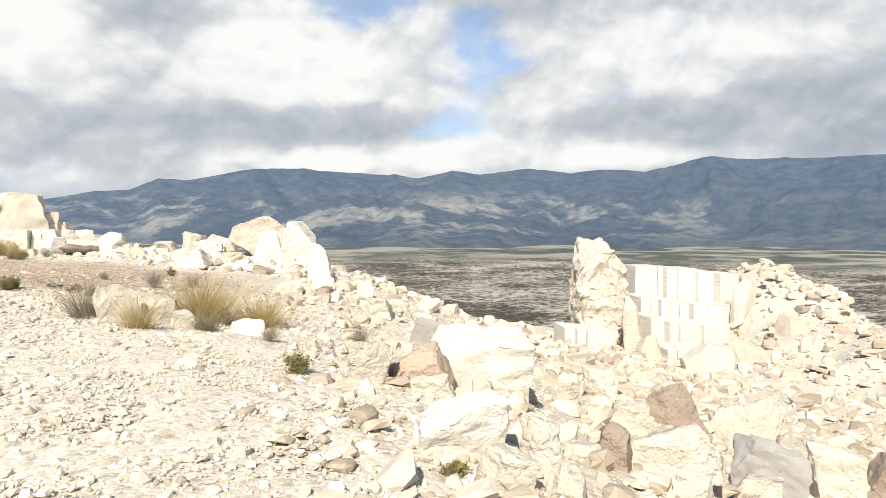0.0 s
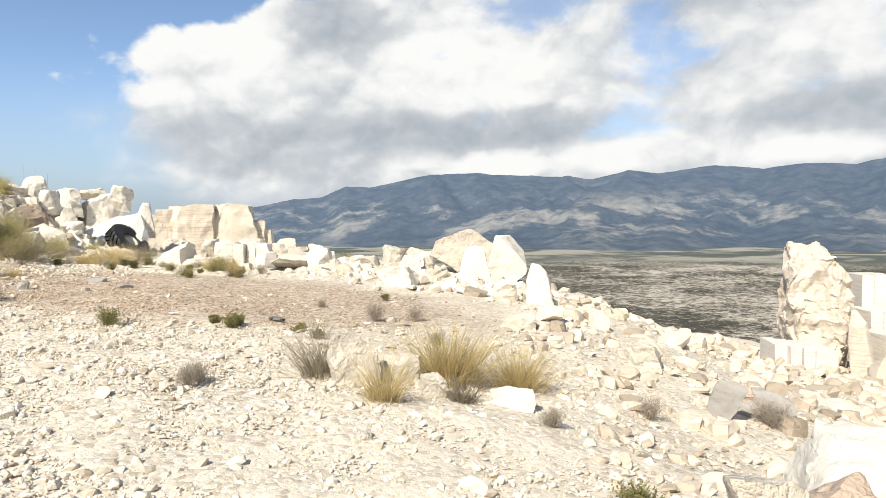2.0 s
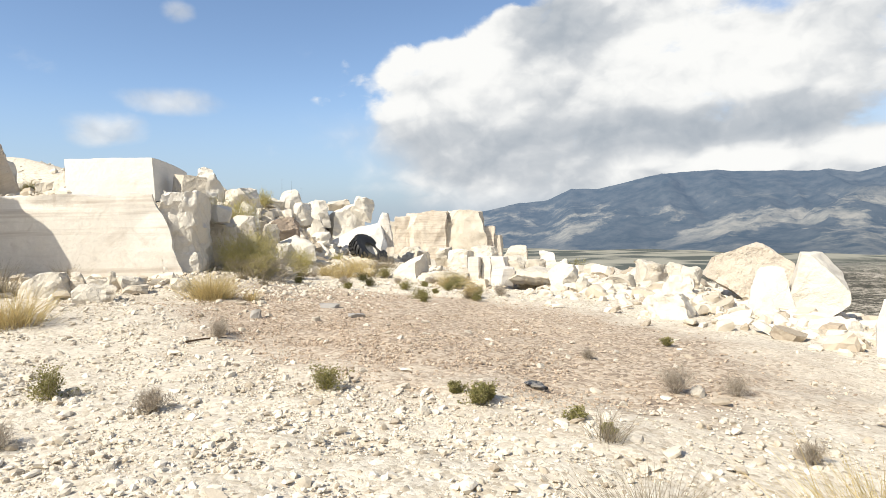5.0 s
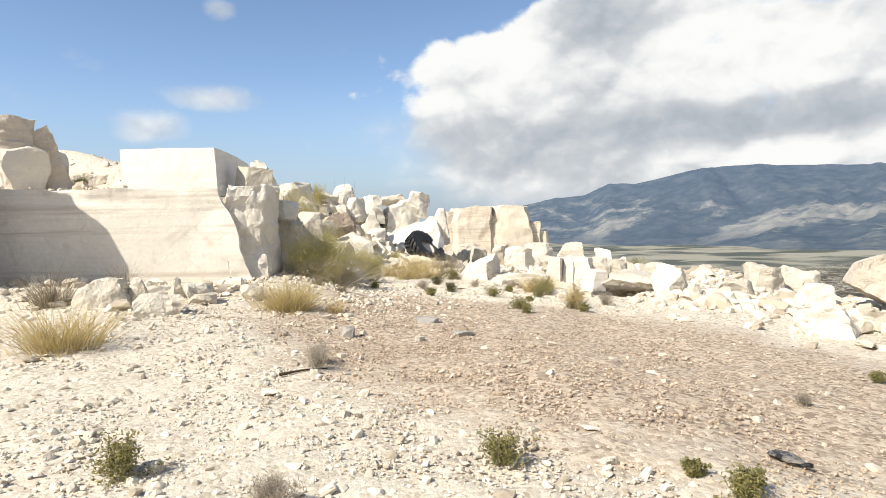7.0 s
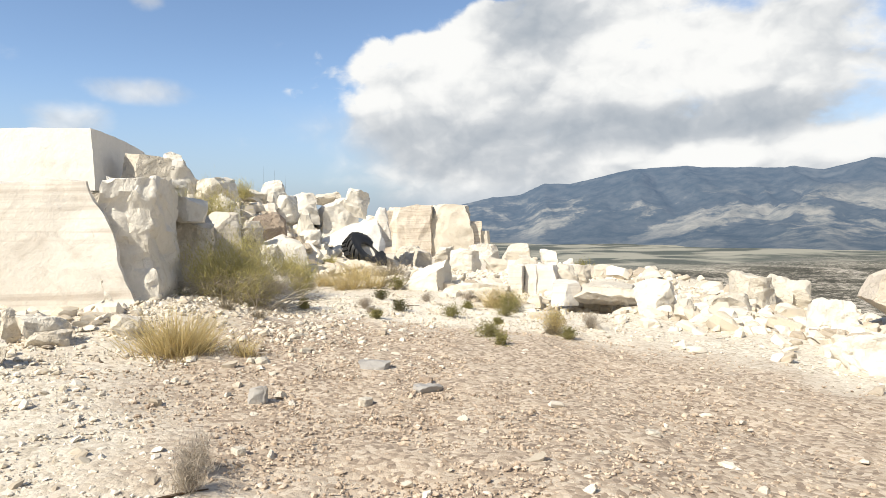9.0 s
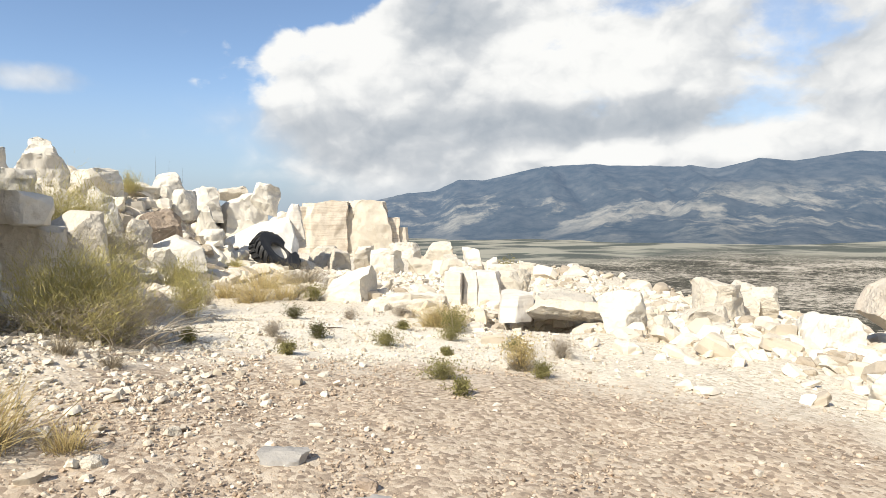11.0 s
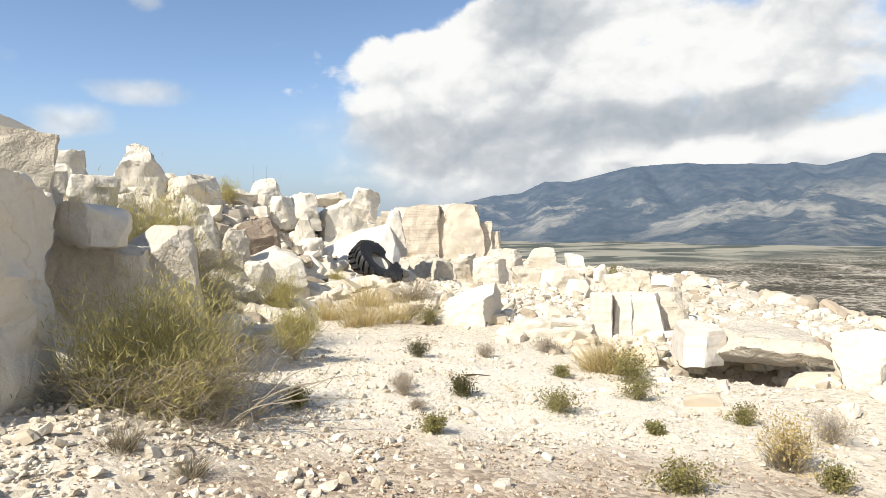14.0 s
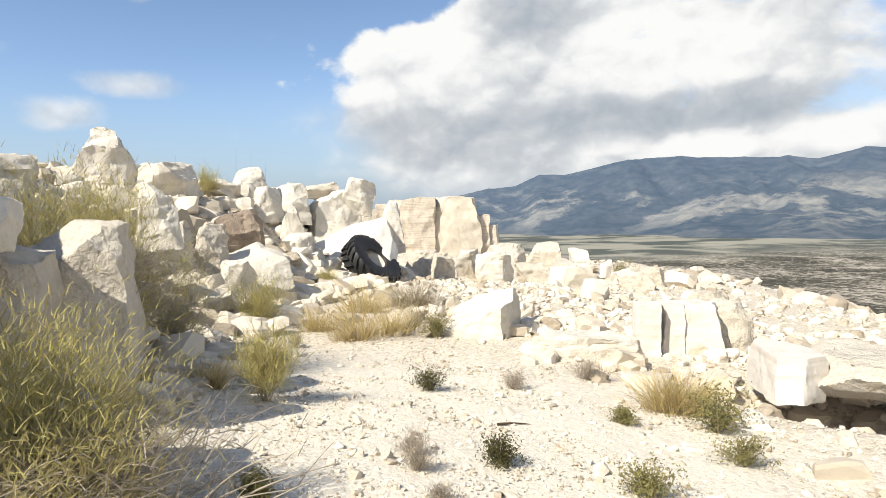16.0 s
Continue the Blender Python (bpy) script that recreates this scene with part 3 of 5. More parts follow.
def boulder(x, y, z, w, d, h, yaw, mat=None, seed=1, cuts=5, tip=0.0, roll=0, pitch=0, rough=1.0, res=0, label="", group="quarried boulders", planes=(), lean=1.0, name="boulder"):
    res = res or (28 if w > 1.2 else 22 if w > 0.5 else 14)
    v, faces = rock_points(w * 1.03, d, h * 1.02, res, cuts, rough, seed, tip, planes, lean)
    ob = mesh_object(name, v.tolist(), faces, mat or LIMESTONE)
    finish(ob.data)
    ob.matrix_world = pose(x, y, z, pitch, -roll, yaw)
    return tagged(ob, label or "cream limestone boulder lying in quarry rubble", "boulder", group)


# rubble hill
boulder(-25.36, 19.17, 3.09, 1.58, 1.26, 1.72, 58, mat=WHITE_STONE, seed=11, cuts=9, tip=.75, label="tall pointed cream limestone boulder crowning the rubble hill") 
boulder(-24.55, 20.14, 3.06, 1.45, 1.16, 0.90, 55, mat=WHITE_STONE, seed=12, cuts=7, label="broad weathered limestone boulder beside the pointed one") 
boulder(-16.83, 13.16, 2.12, 0.59, 0.53, 0.99, 63, mat=WHITE_STONE, seed=13, cuts=5, label="flat cream limestone slab lying on the hill edge") 
boulder(-14.82, 11.40, 2.70, 0.64, 0.5, 0.57, 60, mat=LIMESTONE, seed=15, cuts=2, rough=0.5, roll=-8, label="cream limestone block stacked above the quarry wall")
boulder(-15.07, 11.89, 2.46, 0.20, 0.18, 0.61, 65, mat=WHITE_STONE, seed=16, cuts=5, label="upright rounded white limestone block leaning on its neighbour")
boulder(-15.40, 13.00, 1.20, 0.95, 0.80, 1.25, 50, mat=LIMESTONE, seed=18, cuts=2, rough=0.8, lean=0.3, planes=((-0.5, -0.3, 1, 0.34),), label="large cream limestone block with a sharp corner beside broom")
boulder(-18.97, 16.21, 2.01, 0.66, 0.59, 1.03, 55, mat=WHITE_STONE, seed=19, cuts=7, label="rounded cream limestone boulder on the rubble hill")
boulder(-25.31, 22.29, 2.95, 1.31, 1.18, 0.67, 51, mat=WHITE_STONE, seed=20, cuts=4, label="long cream limestone slab lying near the hill top") 
boulder(-22.20, 20.40, 1.58, 1.16, 0.93, 1.10, 49, mat=BROWN_STONE, seed=21, cuts=5, label="tilted brown-faced limestone slab on the rubble hill") 
boulder(-20.13, 18.67, 0.75, 0.84, 0.67, 0.96, 49, mat=WHITE_STONE, seed=23, cuts=6, tip=.5, label="wedge-shaped white limestone block propped under the slab") 
boulder(-21.19, 18.91, 1.21, 0.66, 0.60, 1.15, 51, mat=LIMESTONE, seed=24, cuts=6, label="cream limestone boulder beside the flat slab") 
boulder(-22.59, 26.96, 1.30, 0.66, 0.60, 1.62, 37, mat=SAWN, seed=26, cuts=3, label="squared limestone block with drill-marked face")
boulder(-24.34, 25.99, 1.39, 1.91, 1.53, 1.95, 42, mat=WHITE_STONE, seed=28, cuts=6, label="large cream limestone boulder in the pile") 
boulder(-25.23, 26.62, 3.15, 1.18, 1.18, 0.53, 43, mat=LIMESTONE, seed=29, cuts=3, label="thin flat limestone slab capping the pile")
boulder(-23.41, 23.32, 1.56, 0.74, 0.59, 1.30, 45, mat=WHITE_STONE, seed=30, cuts=6, tip=.6, label="triangular white limestone block on the slope") 
boulder(-24.35, 23.19, 2.34, 1.02, 0.81, 1.06, 47, mat=WHITE_STONE, seed=31, cuts=8, label="crumbly cream limestone boulder in the rubble cone") 
boulder(-25.39, 23.64, 2.88, 1.13, 1.02, 1.20, 48, mat=WHITE_STONE, seed=32, cuts=8, tip=.5, label="heaped crumbly limestone at the hill crest") 
boulder(-24.98, 24.86, 2.26, 1.20, 1.08, 1.39, 45, mat=WHITE_STONE, seed=33, cuts=8, label="broken cream limestone boulder on the hill crest") 
boulder(-22.98, 23.12, 1.31, 0.82, 0.74, 0.76, 45, mat=WHITE_STONE, seed=34, cuts=7, label="small cream limestone boulder beside the white slab") 
boulder(-20.86, 17.83, 1.67, 0.62, 0.55, 0.79, 54, mat=LIMESTONE, seed=35, cuts=7, label="cream limestone boulder half behind broom") 
boulder(-15.86, 13.55, 1.21, 0.53, 0.42, 0.21, 57, mat=LIMESTONE, seed=36, cuts=6, label="low cream limestone rock at the block's foot") 
boulder(-23.60, 30.03, -0.12, 1.43, 1.29, 1.32, 35, mat=LIMESTONE, seed=37, cuts=7, label="cream limestone boulder beyond the tyre") 
boulder(-17.21, 12.89, 2.62, 0.80, 0.72, 0.80, 56, mat=WHITE_STONE, seed=38, cuts=6, label="cream limestone boulder beside the sawn block") 
boulder(-17.80, 9.25, 2.85, 0.46, 0.37, 1.27, 70, mat=BEDDED, seed=40, cuts=2, roll=22, label="banded limestone block tilted on its corner") 
boulder(-18.02, 9.23, 2.86, 0.39, 0.36, 0.86, 70, mat=WHITE_STONE, seed=41, cuts=4, label="cream limestone block under the tilted one") 
boulder(-17.94, 8.44, 3.49, 0.70, 0.56, 0.74, 73, mat=BEDDED, seed=42, cuts=2, label="banded limestone block stacked at the wall end")
boulder(-17.82, 8.55, 2.84, 0.86, 0.60, 0.96, 73, mat=WHITE_STONE, seed=43, cuts=4, label="large cracked limestone block on the wall top") 
boulder(-17.22, 9.73, 2.88, 0.49, 0.44, 0.37, 67, mat=LIMESTONE, seed=44, cuts=5, label="low cream limestone block near the sawn block") 
# far rubble beyond the tyre
boulder(-15.04, 19.25, 0.50, 1.30, 0.95, 0.80, 2, mat=WHITE_STONE, seed=45, cuts=1, rough=0.7, lean=0.3, planes=((-0.7, -0.5, 1, 0.06),), label="large white limestone block with grey broken end")
boulder(-21.80, 32.28, -0.27, 1.49, 1.19, 1.27, 29, mat=WHITE_STONE, seed=46, cuts=5, label="white limestone block in the far rubble band") 
boulder(-21.20, 34.90, -0.70, 1.68, 1.34, 1.06, 25, mat=LIMESTONE, seed=47, cuts=4, label="flat cream limestone block in the far rubble band") 
boulder(-23.07, 32.57, -0.16, 1.00, 0.90, 1.24, 31, mat=LIMESTONE, seed=48, cuts=6, label="cream limestone boulder in the far rubble band") 
boulder(-25.03, 39.88, -0.05, 1.93, 1.74, 1.07, 28, mat=LIMESTONE, seed=49, cuts=6, label="pale limestone boulder far down the slope") 
boulder(-24.15, 42.50, -0.55, 1.87, 1.68, 1.38, 24, mat=LIMESTONE, seed=50, cuts=5, label="pale squared limestone boulder far down the slope") 
boulder(-20.69, 37.11, -1.13, 1.08, 0.86, 1.56, 23, mat=WHITE_STONE, seed=51, cuts=4, label="upright white limestone block down the slope") 
boulder(-19.00, 34.67, -0.83, 1.26, 1.13, 0.86, 21, mat=LIMESTONE, seed=52, cuts=5, label="squared cream limestone block down the slope") 
boulder(-23.70, 46.76, -0.84, 1.19, 1.07, 1.19, 21, mat=WHITE_STONE, seed=53, cuts=3, label="small squared white block far down the slope")
boulder(-20.91, 43.36, -1.15, 0.75, 0.67, 1.07, 19, mat=WHITE_STONE, seed=54, cuts=3, label="small upright white block far down the slope") 
boulder(-18.37, 42.30, -1.32, 1.37, 1.23, 1.02, 16, mat=LIMESTONE, seed=55, cuts=6, label="pale limestone boulder by the slope edge") 
boulder(-13.10, 18.42, 0.59, 1.35, 0.94, 0.26, 24, mat=WHITE_STONE, seed=56, cuts=4, label="low flat white limestone shelf in the gravel") 
boulder(-12.36, 18.80, 0.45, 0.36, 0.40, 0.78, 14, mat=SAWN, seed=57, cuts=1, rough=0.8, lean=0.3, label="grey-sided sawn limestone stub standing upright")
boulder(-12.10, 19.05, 0.45, 0.30, 0.40, 0.78, 16, mat=SAWN, seed=58, cuts=1, rough=0.8, lean=0.3, label="pale sawn limestone stub standing upright")
boulder(-11.74, 19.20, 0.45, 0.50, 0.45, 0.78, 12, mat=SAWN, seed=59, cuts=1, rough=0.8, lean=0.3, label="pale sawn limestone stub at the end of the row")
boulder(-11.45, 19.60, 0.40, 0.62, 0.50, 0.80, 14, mat=LIMESTONE, seed=60, cuts=7, label="cream limestone boulder beside the sawn stubs")
boulder(-12.27, 22.37, 0.30, 0.70, 0.60, 0.72, 14, mat=LIMESTONE, seed=130, cuts=6, label="cream limestone boulder behind the sawn stubs")
boulder(-17.35, 29.61, -0.05, 0.90, 0.75, 0.80, 22, mat=LIMESTONE, seed=131, cuts=3, rough=0.6, label="squared cream limestone block on the far brow")
boulder(-15.82, 26.78, 0.10, 0.76, 0.65, 0.60, 21, mat=WHITE_STONE, seed=132, cuts=3, rough=0.6, label="squared white limestone block on the far brow")
boulder(-18.9, 32.2, -0.35, 1.10, 0.80, 0.85, 24, mat=SAWN, seed=133, cuts=2, rough=0.4, label="sawn cream limestone block on the far brow")
boulder(-16.6, 33.4, -0.75, 1.25, 0.90, 1.05, 18, mat=LIMESTONE, seed=134, cuts=4, label="upright cream limestone block on the far brow")
boulder(-8.75, 17.04, 0.53, 0.67, 0.47, 0.69, -2, mat=WHITE_STONE, seed=62, cuts=4, roll=8, label="big white limestone slab propped on gravel") 
boulder(-22.39, 29.44, 0.09, 0.95, 0.86, 1.03, 33, mat=LIMESTONE, seed=63, cuts=6, label="cream limestone boulder near the white block") 
boulder(-6.96, 20.58, 0.32, 0.72, 0.58, 0.60, -7, mat=LIMESTONE, seed=64, cuts=6, label="rounded limestone boulder at the terrace edge") 
boulder(-8.26, 16.77, 0.59, 0.33, 0.30, 0.31, -2, mat=LIMESTONE, seed=65, cuts=7, label="small rounded limestone rock at the terrace edge") 
boulder(-7.61, 17.04, 0.56, 0.67, 0.47, 0.21, -6, mat=LIMESTONE, seed=66, cuts=4, label="low flat limestone rock at the terrace edge") 
boulder(-7.32, 20.38, 0.32, 0.73, 0.58, 0.72, 6, mat=LIMESTONE, seed=67, cuts=8, label="knobbly limestone boulder at the terrace edge") 
boulder(-6.26, 17.40, 0.50, 0.51, 0.46, 0.45, 2, mat=WHITE_STONE, seed=68, cuts=4, label="squared white limestone block at the terrace edge") 
boulder(-5.70, 14.45, 0.40, 0.80, 0.60, 0.46, 12, mat=WHITE_STONE, seed=69, cuts=5, rough=1.2, label="wide flat white limestone boulder at the gravel edge") 
boulder(-7.73, 17.61, 0.54, 0.82, 0.58, 0.41, 9, mat=LIMESTONE, seed=70, cuts=6, label="broken limestone slab at the terrace edge") 
# leaning group
boulder(-3.72, 16.25, 0.10, 0.98, 0.7, 1.35, 10, mat=WHITE_STONE, seed=72, cuts=2, rough=0.45, lean=0.5, planes=((0.8, -0.2, 1, 0.40), (-1, 0, 0.35, 0.36), (0.6, 0, -1, 0.36)), label="large white limestone boulder leaning over")
boulder(-4.34, 16.0, 0.0, 0.9, 0.62, 1.25, 12, mat=WHITE_STONE, seed=73, cuts=2, tip=.55, rough=0.5, label="pointed white limestone boulder in the leaning group")
boulder(-3.35, 14.62, -0.3, 1.0, 0.75, 0.84, 8, mat=WHITE_STONE, seed=74, cuts=4, tip=.45, label="sunlit white limestone boulder at the group foot")
boulder(-2.5, 13.17, -0.15, 0.58, 0.44, 1.16, 4, mat=WHITE_STONE, seed=75, cuts=3, tip=.5, rough=0.7, label="tall pointed white limestone rock standing apart")
boulder(-2.45, 10.10, 0.34, 0.47, 0.33, 0.23, 5, mat=LIMESTONE, seed=76, cuts=4, label="flat grey-topped limestone slab by the leaning group") 
boulder(-3.95, 15.35, -0.2, 1.35, 0.8, 0.76, 9, mat=WHITE_STONE, seed=77, cuts=4, label="broad white limestone rock under the leaning group")
boulder(-7.58, 19.65, 0.37, 0.84, 0.67, 0.75, 19, mat=LIMESTONE, seed=78, cuts=7, label="knobbly cream limestone rock on the terrace edge") 
boulder(-6.19, 16.66, 0.49, 0.62, 0.50, 0.51, 18, mat=WHITE_STONE, seed=79, cuts=4, label="small squared white limestone block on the terrace edge") 
# slabs on the slope beside the start
boulder(0.25, 5.50, 0.00, 0.94, 0.76, 0.56, -3, mat=WHITE_STONE, seed=81, cuts=3, pitch=14, label="large flat white limestone slab sloping downhill") 
boulder(-0.17, 4.81, 0.22, 0.49, 0.29, 0.33, 2, mat=RED_STONE, seed=82, cuts=6, label="rust-stained limestone boulder against the flat slab") 
boulder(-0.54, 4.62, 0.31, 0.33, 0.27, 0.34, 7, mat=LIMESTONE, seed=83, cuts=6, label="cream limestone boulder beside the rusty one") 
boulder(-0.30, 7.67, -0.03, 0.27, 0.07, 0.37, 2, mat=GREY_STONE, seed=84, cuts=3, roll=-20, label="thin upright grey limestone plate") 
boulder(-0.10, 8.13, -0.07, 0.34, 0.20, 0.26, 1, mat=RED_STONE, seed=85, cuts=6, label="orange-stained limestone rock on the slope") 
boulder(0.16, 8.18, -0.14, 0.54, 0.32, 0.30, -1, mat=GREY_STONE, seed=86, cuts=4, pitch=10, label="smooth grey limestone slab behind the flat one") 
boulder(-0.88, 8.78, 0.14, 0.38, 0.30, 0.30, 6, mat=LIMESTONE, seed=87, cuts=6, label="white limestone boulder on the slope brow") 
boulder(-0.06, 4.48, 0.24, 0.32, 0.19, 0.16, 1, mat=LIMESTONE, seed=88, cuts=5, label="cream limestone wedge in front of the slab") 
boulder(0.30, 4.94, 0.10, 0.16, 0.13, 0.22, -3, mat=LIMESTONE, seed=89, cuts=6, label="broken cream limestone lump under the slab") 
boulder(0.57, 5.74, -0.10, 0.22, 0.18, 0.23, -6, mat=LIMESTONE, seed=90, cuts=6, label="pale limestone lump under the slab edge") 
boulder(0.12, 3.36, 0.25, 0.51, 0.41, 0.32, -2, mat=WHITE_STONE, seed=91, cuts=4, pitch=16, roll=8, label="broad sloping sheet of white limestone bedrock") 
boulder(0.51, 3.27, 0.19, 0.22, 0.15, 0.29, -9, mat=LIMESTONE, seed=92, cuts=3, label="upright cream limestone block with deep crack beside") 
boulder(1.34, 6.79, -0.47, 0.24, 0.19, 0.33, -11, mat=LIMESTONE, seed=93, cuts=5, label="cream limestone chunk on the slope") 
boulder(1.98, 8.05, -0.80, 0.42, 0.34, 0.45, -14, mat=LIMESTONE, seed=94, cuts=5, label="white limestone boulder on the slope") 
boulder(0.84, 3.77, 0.06, 0.24, 0.17, 0.11, -12, mat=LIMESTONE, seed=95, cuts=4, label="flat cream limestone slab among rubble") 
boulder(0.29, 2.97, 0.25, 0.29, 0.20, 0.18, -6, mat=LIMESTONE, seed=96, cuts=4, roll=-10, label="tilted cream limestone slab beside the path") 
boulder(0.58, 2.95, 0.16, 0.21, 0.15, 0.21, -11, mat=LIMESTONE, seed=97, cuts=6, tip=.5, label="wedge-shaped limestone rock beside the path") 
boulder(3.20, 8.34, -1.43, 0.66, 0.33, 0.74, -21, mat=BROWN_STONE, seed=98, cuts=4, roll=24, label="brown tilted limestone slab with shaded underside") 
boulder(5.03, 10.34, -2.37, 1.24, 0.62, 0.87, -26, mat=BEDDED, seed=99, cuts=5, roll=14, label="long cream limestone slab on the rubble slope") 
boulder(1.95, 6.48, -0.70, 0.37, 0.29, 0.35, -17, mat=LIMESTONE, seed=100, cuts=5, label="rounded white limestone boulder in the rubble") 
boulder(2.75, 5.30, -0.95, 0.59, 0.29, 0.59, -27, mat=GREY_STONE, seed=101, cuts=5, pitch=-18, label="large smooth-faced grey limestone boulder") 
boulder(5.11, 8.17, -2.26, 0.68, 0.47, 0.82, -32, mat=LIMESTONE, seed=102, cuts=5, label="cream limestone boulder joined to the grey one") 
boulder(6.52, 9.31, -2.78, 0.76, 0.53, 0.89, -35, mat=BROWN_STONE, seed=103, cuts=4, roll=-20, label="dark brown weathered limestone boulder") 
boulder(1.54, 4.11, -0.22, 0.59, 0.35, 0.38, -21, mat=BEDDED, seed=104, cuts=6, roll=14, label="long cream limestone boulder with dark underside") 
boulder(1.41, 3.55, -0.12, 0.22, 0.17, 0.25, -22, mat=LIMESTONE, seed=105, cuts=6, label="cream limestone rock beside the grey boulder") 
boulder(1.03, 3.82, -0.01, 0.21, 0.14, 0.28, -15, mat=BROWN_STONE, seed=106, cuts=5, label="weathered brown limestone rock in the rubble") 
boulder(2.13, 4.28, -0.48, 0.32, 0.19, 0.25, -26, mat=LIMESTONE, seed=107, cuts=6, label="small white limestone rock before the grey boulder") 
# grass-rock by the tufts
boulder(-3.14, 6.10, 0.51, 0.38, 0.30, 0.39, 42, mat=LIMESTONE, seed=110, cuts=4, label="angular grey limestone rock among straw grass") 
boulder(-2.50, 6.13, 0.45, 0.22, 0.15, 0.20, 12, mat=LIMESTONE, seed=111, cuts=6, label="small cream limestone rock among straw grass") 
boulder(-2.85, 6.38, 0.49, 0.32, 0.23, 0.24, 17, mat=LIMESTONE, seed=112, cuts=5, label="low cream limestone rock behind the angular one") 
boulder(-1.92, 6.28, 0.36, 0.36, 0.22, 0.18, 3, mat=WHITE_STONE, seed=113, cuts=5, label="flat white limestone rock beside straw grass") 
# stones at the wall foot
boulder(-13.05, 7.82, 1.10, 0.72, 0.50, 0.39, 68, mat=LIMESTONE, seed=120, cuts=7, label="cream limestone rock at the quarry wall foot") 
boulder(-12.82, 8.19, 1.13, 0.24, 0.22, 0.37, 65, mat=LIMESTONE, seed=121, cuts=6, label="cream limestone rock leaning at the wall foot") 
boulder(-13.06, 8.58, 1.16, 0.61, 0.43, 0.19, 64, mat=LIMESTONE, seed=122, cuts=4, label="flat limestone rock at the wall foot") 
boulder(-11.85, 7.95, 1.09, 0.55, 0.38, 0.26, 64, mat=LIMESTONE, seed=123, cuts=6, label="rounded cream limestone rock at the wall foot") 
boulder(-9.65, 9.02, height(-9.65, 9.02) - 0.02, 0.15, 0.11, 0.14, 40, mat=GREY_STONE, seed=140, cuts=4, label="small dark grey stone standing on brown gravel")
boulder(-9.66, 10.41, height(-9.66, 10.41) - 0.03, 0.30, 0.22, 0.09, 20, mat=GREY_STONE, seed=141, cuts=4, label="flat grey stone bedded in brown gravel")
boulder(-8.93, 10.21, height(-8.93, 10.21) - 0.03, 0.26, 0.2, 0.07, 70, mat=GREY_STONE, seed=142, cuts=4, label="flat grey stone sunk in brown gravel")
boulder(-9.06, 10.40, height(-9.06, 10.40) - 0.02, 0.13, 0.1, 0.07, 10, mat=BROWN_STONE, seed=143, cuts=4, label="small brown stone on brown gravel")
boulder(-12.12, 8.71, 1.12, 0.37, 0.26, 0.16, 60, mat=LIMESTONE, seed=124, cuts=5, label="flat limestone stone at the wall foot") 
boulder(-12.06, 9.45, 1.09, 0.31, 0.25, 0.24, 55, mat=LIMESTONE, seed=125, cuts=6, label="white limestone stone beside straw grass") 
boulder(-12.42, 8.53, 1.13, 0.16, 0.15, 0.36, 67, mat=LIMESTONE, seed=126, cuts=6, label="cream limestone rock among wall-foot rubble") 
boulder(-12.23, 8.74, 1.12, 0.44, 0.31, 0.29, 65, mat=LIMESTONE, seed=127, cuts=5, label="flat cream limestone rock among wall-foot rubble") 


# ---- sawn quarry bench, its block, the cave slab ----
def sawn_bench():
    """The long sawn face: flat front, chipped top edge, broken end."""
    root = new("quarry_bench")
    root.matrix_world = pose(-16.95, 9.3, 0.78, 0, 0, 38)
    w, d, h = 7.6, 3.4, 2.0
    v, faces = rock_points(w, d, h, 60, 0, 0.0, 3, 0.0, ((1, 0.9, 0.10, 0.05),))
    front = np.clip((-v[:, 1] - d * 0.40) / (d * 0.1), 0, 1)
    top = np.clip((v[:, 2] - h * 0.86) / (h * 0.14), 0, 1)
    end = np.clip((v[:, 0] - w * 0.34) / (w * 0.16), 0, 1)
    n = noise3(v, 0.55, 11)
    v[:, 1] += top * front * np.maximum(n, 0) * 0.25 + end * n * 0.25 + (1 - end) * noise3(v, 0.8, 17) * 0.012
    v[:, 2] += top * noise3(v, 0.5, 14) * 0.10
    v[:, 0] += end * noise3(v, 0.5, 12) * 0.25
    face = mesh_object("sawn_face", v.tolist(), faces, SAWN, root)
    finish(face.data, 38)
    for name, x, y, ww, dd, hh, yaw, seed, mat in (("split_corner", 2.85, -1.0, 0.8, 0.9, 1.9, 8, 206, LIMESTONE), ("broken_end", 3.42, -0.98, 0.80, 1.35, 2.0, 10, 205, WHITE_STONE)):
        v, faces = rock_points(ww, dd, hh, 36, 2, 1.2, seed, 0.05, ((0.1, -1, 0.15, 0.43), (1, -0.5, 0.15, 0.44)), 0.2)
        ob = mesh_object(name, v.tolist(), faces, mat, root)
        finish(ob.data)
        ob.matrix_basis = pose(x, y, 0.0, 0, 0, yaw)
    return tagged(root, "long sawn cream limestone bench with faint level bands", "rock face")


sawn_bench()
boulder(-16.09, 10.89, 2.74, 1.76, 2.2, 0.86, 39, mat=WHITE_SAWN, seed=207, cuts=0, rough=0.12, res=30, planes=((0, 0.2, 1, 0.48),), label="big squared white limestone block on the sawn bench")
boulder(-16.92, 10.2, 2.72, 0.45, 1.8, 0.78, 39, mat=LIMESTONE, seed=210, cuts=4, label="rough broken end of the squared white block")
boulder(-16.35, 6.0, 0.9, 2.6, 1.3, 3.6, 38, mat=LIMESTONE, seed=211, cuts=3, tip=0.45, label="tall split limestone block standing at the bench's end")
# slabs of the pile behind the tyre
boulder(-23.0, 25.55, 1.35, 2.5, 2.3, 0.6, 43, mat=WHITE_SAWN, seed=25, cuts=3, rough=0.5, pitch=40, roll=14, label="huge smooth white slab tilted over the old tyre")
